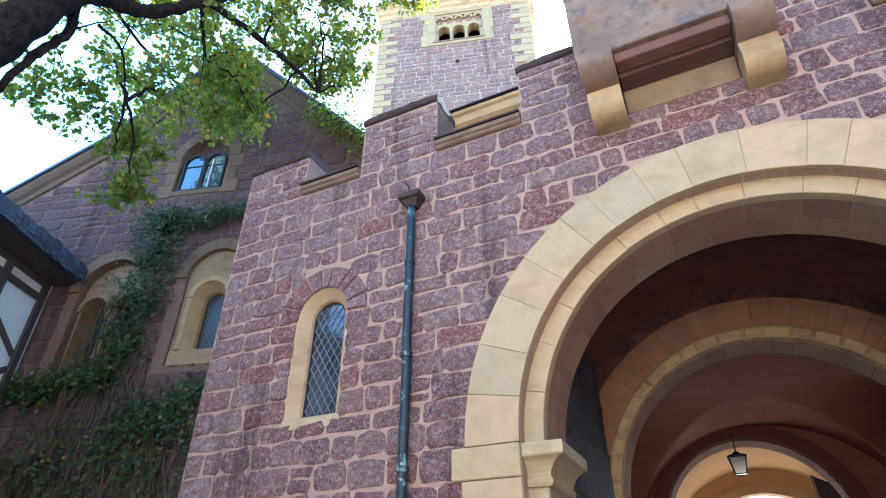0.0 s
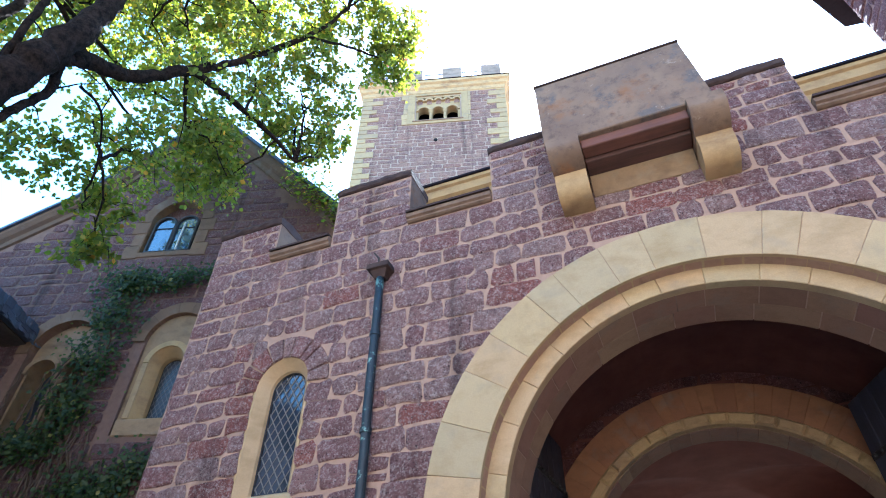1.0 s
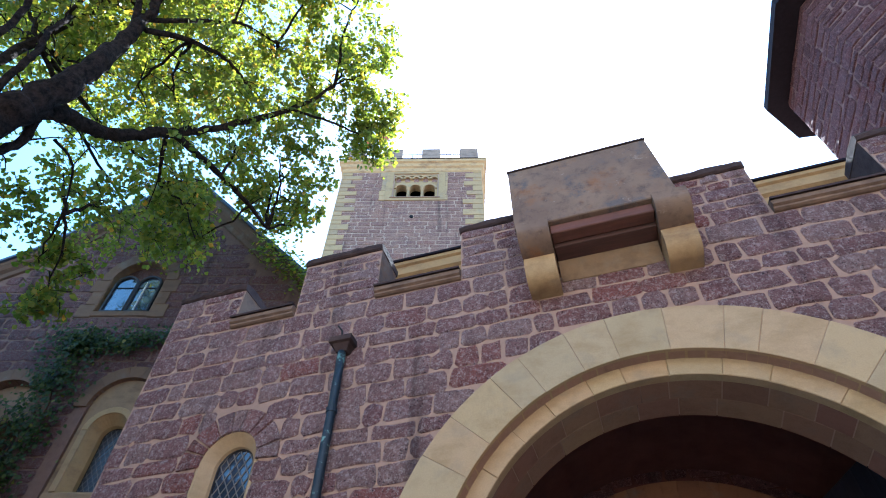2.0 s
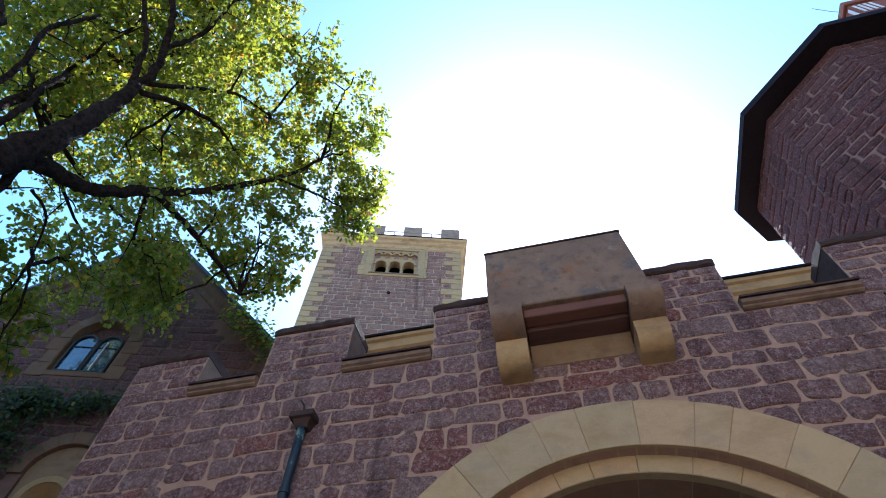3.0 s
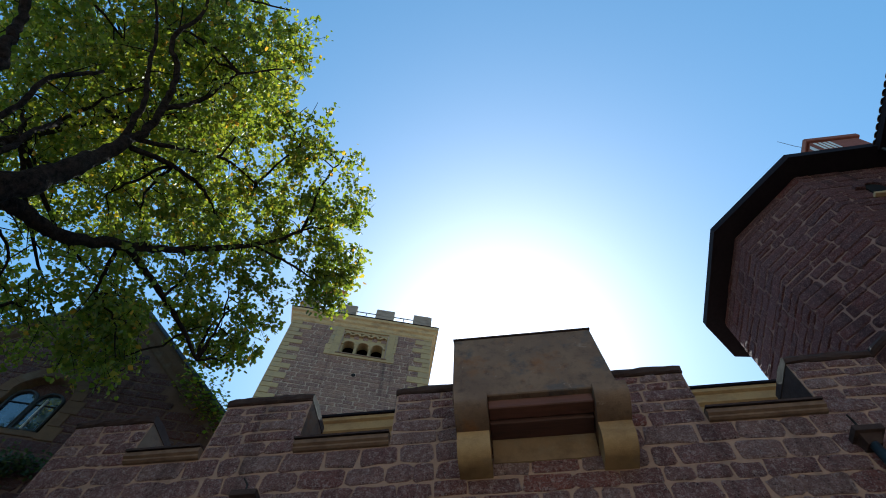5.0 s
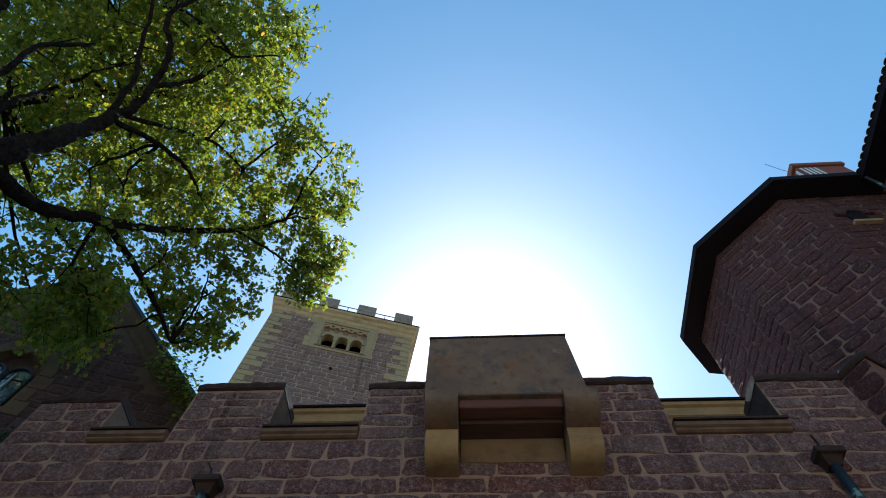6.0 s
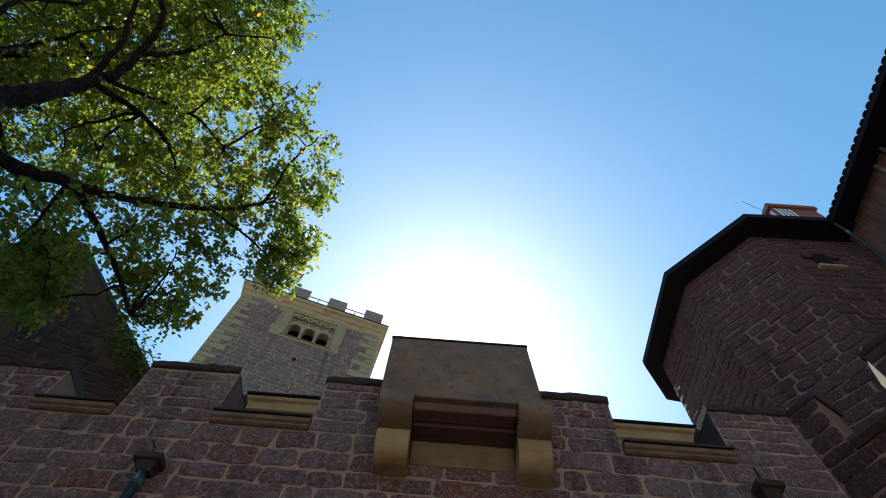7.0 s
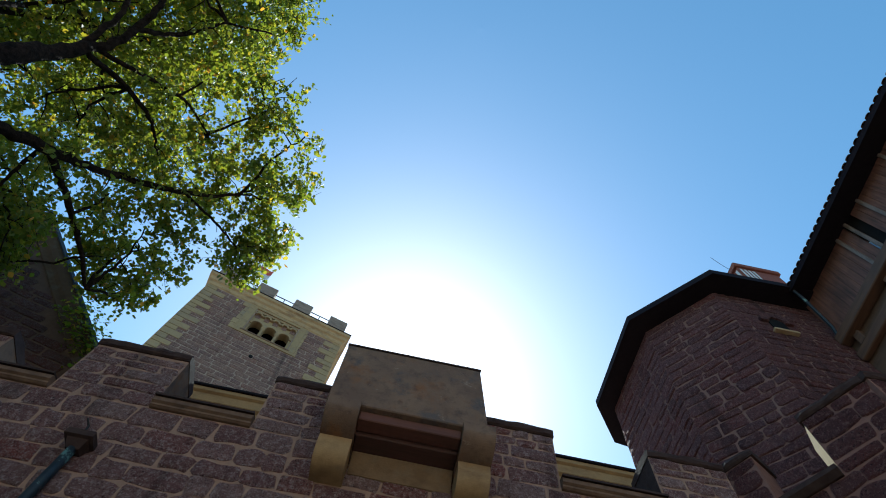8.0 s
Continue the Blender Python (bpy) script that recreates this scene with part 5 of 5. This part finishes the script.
BOUGHS += [(-7.2, -3.5, 13.1, 1.8), (-6.1, -3.3, 14.4, 1.8), (-4.2, -3.2, 14.2, 1.3), (-6.9, -1.7, 11.7, 1.3), (-5.6, -1.7, 12.6, 1.5), (-4.1, -0.8, 12.5, 1), (-7.7, -3.0, 11.2, 1.5), (-4.2, -4.2, 14.8, 1.4)]
BOUGHS += [(-4.9, -0.6, 8.6, 0.55), (-5.9, -1.4, 8.3, 0.85), (-6.1, -2.2, 7.7, 0.6), (-5.9, -1.1, 7.5, 0.32), (-5.9, -1.0, 6.9, 0.26), (-5.2, -0.6, 9.0, 0.7), (-4.1, 0.5, 10.3, 0.8), (-5.2, 0.0, 9.0, 0.45), (-2.8, -0.8, 12.0, 0.8), (-2.1, -0.8, 11.9, 0.55), (-2.2, 0.0, 11.7, 0.5), (-5.7, -5.2, 12.0, 2), (-7.0, -4.0, 11.4, 2)]
# the upper crown over the inner boughs, added mostly unseen to shade them
BOUGHS += [(-2.5, 0.35, 11.2, 0.4), (-4.4, -5.2, 13.4, 1.3), (-6.3, -1.3, 14.2, 1.7), (-7.6, -1.5, 13.6, 1.9), (-5.3, -2.8, 15.6, 1.7), (-7.0, -2.8, 16.0, 2.0), (-8.6, -3.4, 14.2, 2.0), (-6.4, 0.2, 12.4, 1.4), (-7.8, 0.2, 11.6, 1.6), (-5.6, -5.2, 14.5, 1.9), (-7.4, -5.0, 15.0, 2.0)]
for x, y, z, r in BOUGHS:
    tip = Vector((x, y, z)) - TO
    start = min(joints, key=lambda p: (p - tip).length + 0.6 * max(0.0, p.z - tip.z))
    for spin in range(2 if r > 0.7 else 1):
        end = tip + Vector([rng.uniform(-0.6, 0.6) * r for _ in range(3)])
        if (end - start).length < 0.8:
            continue
        run, bend = [], Vector([rng.uniform(-0.18, 0.18) for _ in range(3)])
        for k in range(9):
            f = k / 8
            kink = Vector([rng.uniform(-0.035, 0.035) for _ in range(3)]) if 0 < k < 8 else Vector()
            run.append(start.lerp(end, f) + bend * math.sin(math.pi * f) * (end - start).length * 0.6 + kink)
        thick = min(0.045 if r > 0.7 else 0.02, 0.012 + 0.012 * (end - start).length)
        part("limb", Build().tube(run, [thick * (1 - 0.075 * k) for k in range(9)], 6), M_BARK, tree, smooth=True)
        for k in (4, 6, 7):
            side = Vector([rng.uniform(-1, 1), rng.uniform(-1, 1), rng.uniform(-0.4, 0.6)]) * 0.45 * min(r, 1.2)
            part("branchlet", Build().tube([run[k], run[k] + side * 0.5 + Vector((0, 0, 0.05)), run[k] + side], [thick * 0.45, thick * 0.33, 0.005], 5), M_BARK, tree, smooth=True)
crng = np.random.default_rng(7)
spots = []
for x, y, z, r in BOUGHS:
    count = int((38 if z > 13.5 else 26 if x < -4.4 else 46) * r ** 2.2) + 12
    for _ in range(count):
        v = crng.normal(size=3)
        v *= r * crng.uniform(0.35, 1.0) ** 0.6 / np.linalg.norm(v)
        tip = np.array([x, y, z]) + v
        way = v / r * 0.5 + crng.normal(size=3) * 0.5 + np.array([0, 0, -0.25])
        way *= crng.uniform(0.25, 0.5) / np.linalg.norm(way)
        twigs.tube([Vector(tip - way * 0.6) - TO, Vector(tip) - TO, Vector(tip + way * 0.5 + np.array([0, 0, -0.03])) - TO], [0.007, 0.005, 0.003], 3)
        for _ in range(crng.integers(24, 42)):
            spots.append(tip + way * crng.uniform(-0.6, 0.6) + crng.normal(size=3) * 0.062 - np.array(TO))
tagged(part("twig_mass", twigs, M_BARK, tree), kind="stuff")
leaves(crng, spots, "leaf", M_LEAF, 0.074, tree, "crown")

# ---- ivy on the gabled house ----
ivy = thing("ivy", "dark green ivy with bare twisted stems climbing the stone gable", "climbing plant", GM, kind="stuff")
irng = np.random.default_rng(11)
pts = []


def cover(u0, z0, u1, z1, wide, count, depth=0.14):
    """Leaves along a stretch of the wall."""
    t = irng.uniform(0, 1, count)
    u = u0 + (u1 - u0) * t + irng.normal(size=count) * wide
    z = z0 + (z1 - z0) * t + irng.normal(size=count) * wide * 0.8
    clump = 0.5 + 0.5 * np.sin(u * 5.3 + z * 2.1) * np.sin(z * 4.7 - u * 1.7)
    for a, b, c in zip(u, z, clump):
        if irng.uniform() < 0.25 + c:
            pts.append((a, -0.05 - abs(irng.normal()) * depth, b))


cover(-0.55, 5.5, -0.35, 9.0, 0.28, 3400)
cover(-0.9, 8.9, 0.9, 8.9, 0.2, 1500)
cover(0.6, 8.8, 1.5, 9.1, 0.14, 450)
cover(-2.6, 5.3, -0.6, 5.6, 0.22, 2000)
cover(-2.6, 3.6, 1.4, 4.4, 0.6, 3300)
cover(0.0, 4.6, 1.5, 5.2, 0.25, 1700)
cover(-2.4, 2.2, 1.0, 2.4, 0.6, 900)
leaves(irng, pts, "leaf", M_IVY, 0.066, ivy, "foliage", normal=(0, -0.8, 0.25))
pts = []
cover(4.3, 9.95, 2.5, 11.75, 0.2, 1500, 0.22)
# ivy in the brighter tree-leaf material, which stands in for sun on the verge
leaves(irng, pts, "leaf", M_LEAF, 0.075, ivy, "sunlit_verge_foliage", normal=(0, -0.5, 0.6))
stems = Build()
srng = random.Random(77)
for k in range(120):
    u, z = srng.uniform(-2.2, 1.2), srng.uniform(0.6, 3.5)
    run = []
    lean = srng.uniform(-0.2, 0.32) - u * 0.12
    for s in range(srng.randint(9, 22)):
        run.append((u, -0.03 - srng.uniform(0.0, 0.09), z))
        u += lean * 0.2 + srng.uniform(-0.07, 0.07)
        z += 0.22
        if z > 8.9 or z > 5.3 and 0.15 < u < 1.7:
            break
    if len(run) > 2:
        stems.tube(run, [srng.uniform(0.012, 0.034) * (1 - 0.5 * i / len(run)) for i in range(len(run))], 5)
part("stems", stems, M_VINE, ivy)

# ---- laid stones of the walls ----
masonry(gate, 101, 1.6, TOPS[1], gate_spans, M_STONE, joint=0.026, rough=1.1, levels=(CREN - 0.06, CREN + 0.14, TOPS[0], TOP), near=lambda x, z: z > 2.9 and (x < 3.2 or z > 5.6))
# both return walls wear the tower's darker stone in place of shade
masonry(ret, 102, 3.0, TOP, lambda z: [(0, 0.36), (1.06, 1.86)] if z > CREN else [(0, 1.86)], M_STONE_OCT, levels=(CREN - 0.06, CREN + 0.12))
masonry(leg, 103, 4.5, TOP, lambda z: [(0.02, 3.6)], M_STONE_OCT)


def gable_keep(x0, x1, z0, z1):
    return z1 < min(gz(x0), gz(x1)) - 0.2


def gable_spans(z):
    spans = [(-5.5, 5.6)]
    for cx, sp, r, sill in ((0.0, 10.69, 0.82, 9.66), (-1.22, 7.42, 0.9, 5.6), (0.98, 7.55, 0.82, 5.7)):
        spans = round_cut(spans, z, cx, sp, r, sill)
    return spans


masonry(gable, 104, 3.0, 14.0, gable_spans, M_STONE_SHADED, (0.18, 0.3), (0.32, 0.8), 0.02, 0.035, keep=gable_keep, near=lambda x, z: z > 7.5)
masonry(inner, 106, 3.0, 6.0, lambda z: [(PCX - 2.6, PCX + 2.6)], M_STONE_OCT, m=Matrix.Translation((0, 3.19, 0)), keep=lambda x0, x1, z0, z1: math.hypot((x0 + x1) / 2 - PCX, max((z0 + z1) / 2 - PCZ, 0)) > 2.3 and math.hypot((x0 + x1) / 2 - PCX, (z0 + z1) / 2 - PCZ) < 2.75)


masonry(keep_tower, 105, 12.0, 25.0, lambda z: cut([(KU0 + 0.3, KU1 - 0.3)], -0.15, 2.68) if 22.72 < z < 25.1 else [(KU0 + 0.3, KU1 - 0.3)], M_STONE_FAR, (0.2, 0.34), (0.38, 1.0), 0.02, 0.04, levels=(22.72,), near=lambda x, z: z > 17)
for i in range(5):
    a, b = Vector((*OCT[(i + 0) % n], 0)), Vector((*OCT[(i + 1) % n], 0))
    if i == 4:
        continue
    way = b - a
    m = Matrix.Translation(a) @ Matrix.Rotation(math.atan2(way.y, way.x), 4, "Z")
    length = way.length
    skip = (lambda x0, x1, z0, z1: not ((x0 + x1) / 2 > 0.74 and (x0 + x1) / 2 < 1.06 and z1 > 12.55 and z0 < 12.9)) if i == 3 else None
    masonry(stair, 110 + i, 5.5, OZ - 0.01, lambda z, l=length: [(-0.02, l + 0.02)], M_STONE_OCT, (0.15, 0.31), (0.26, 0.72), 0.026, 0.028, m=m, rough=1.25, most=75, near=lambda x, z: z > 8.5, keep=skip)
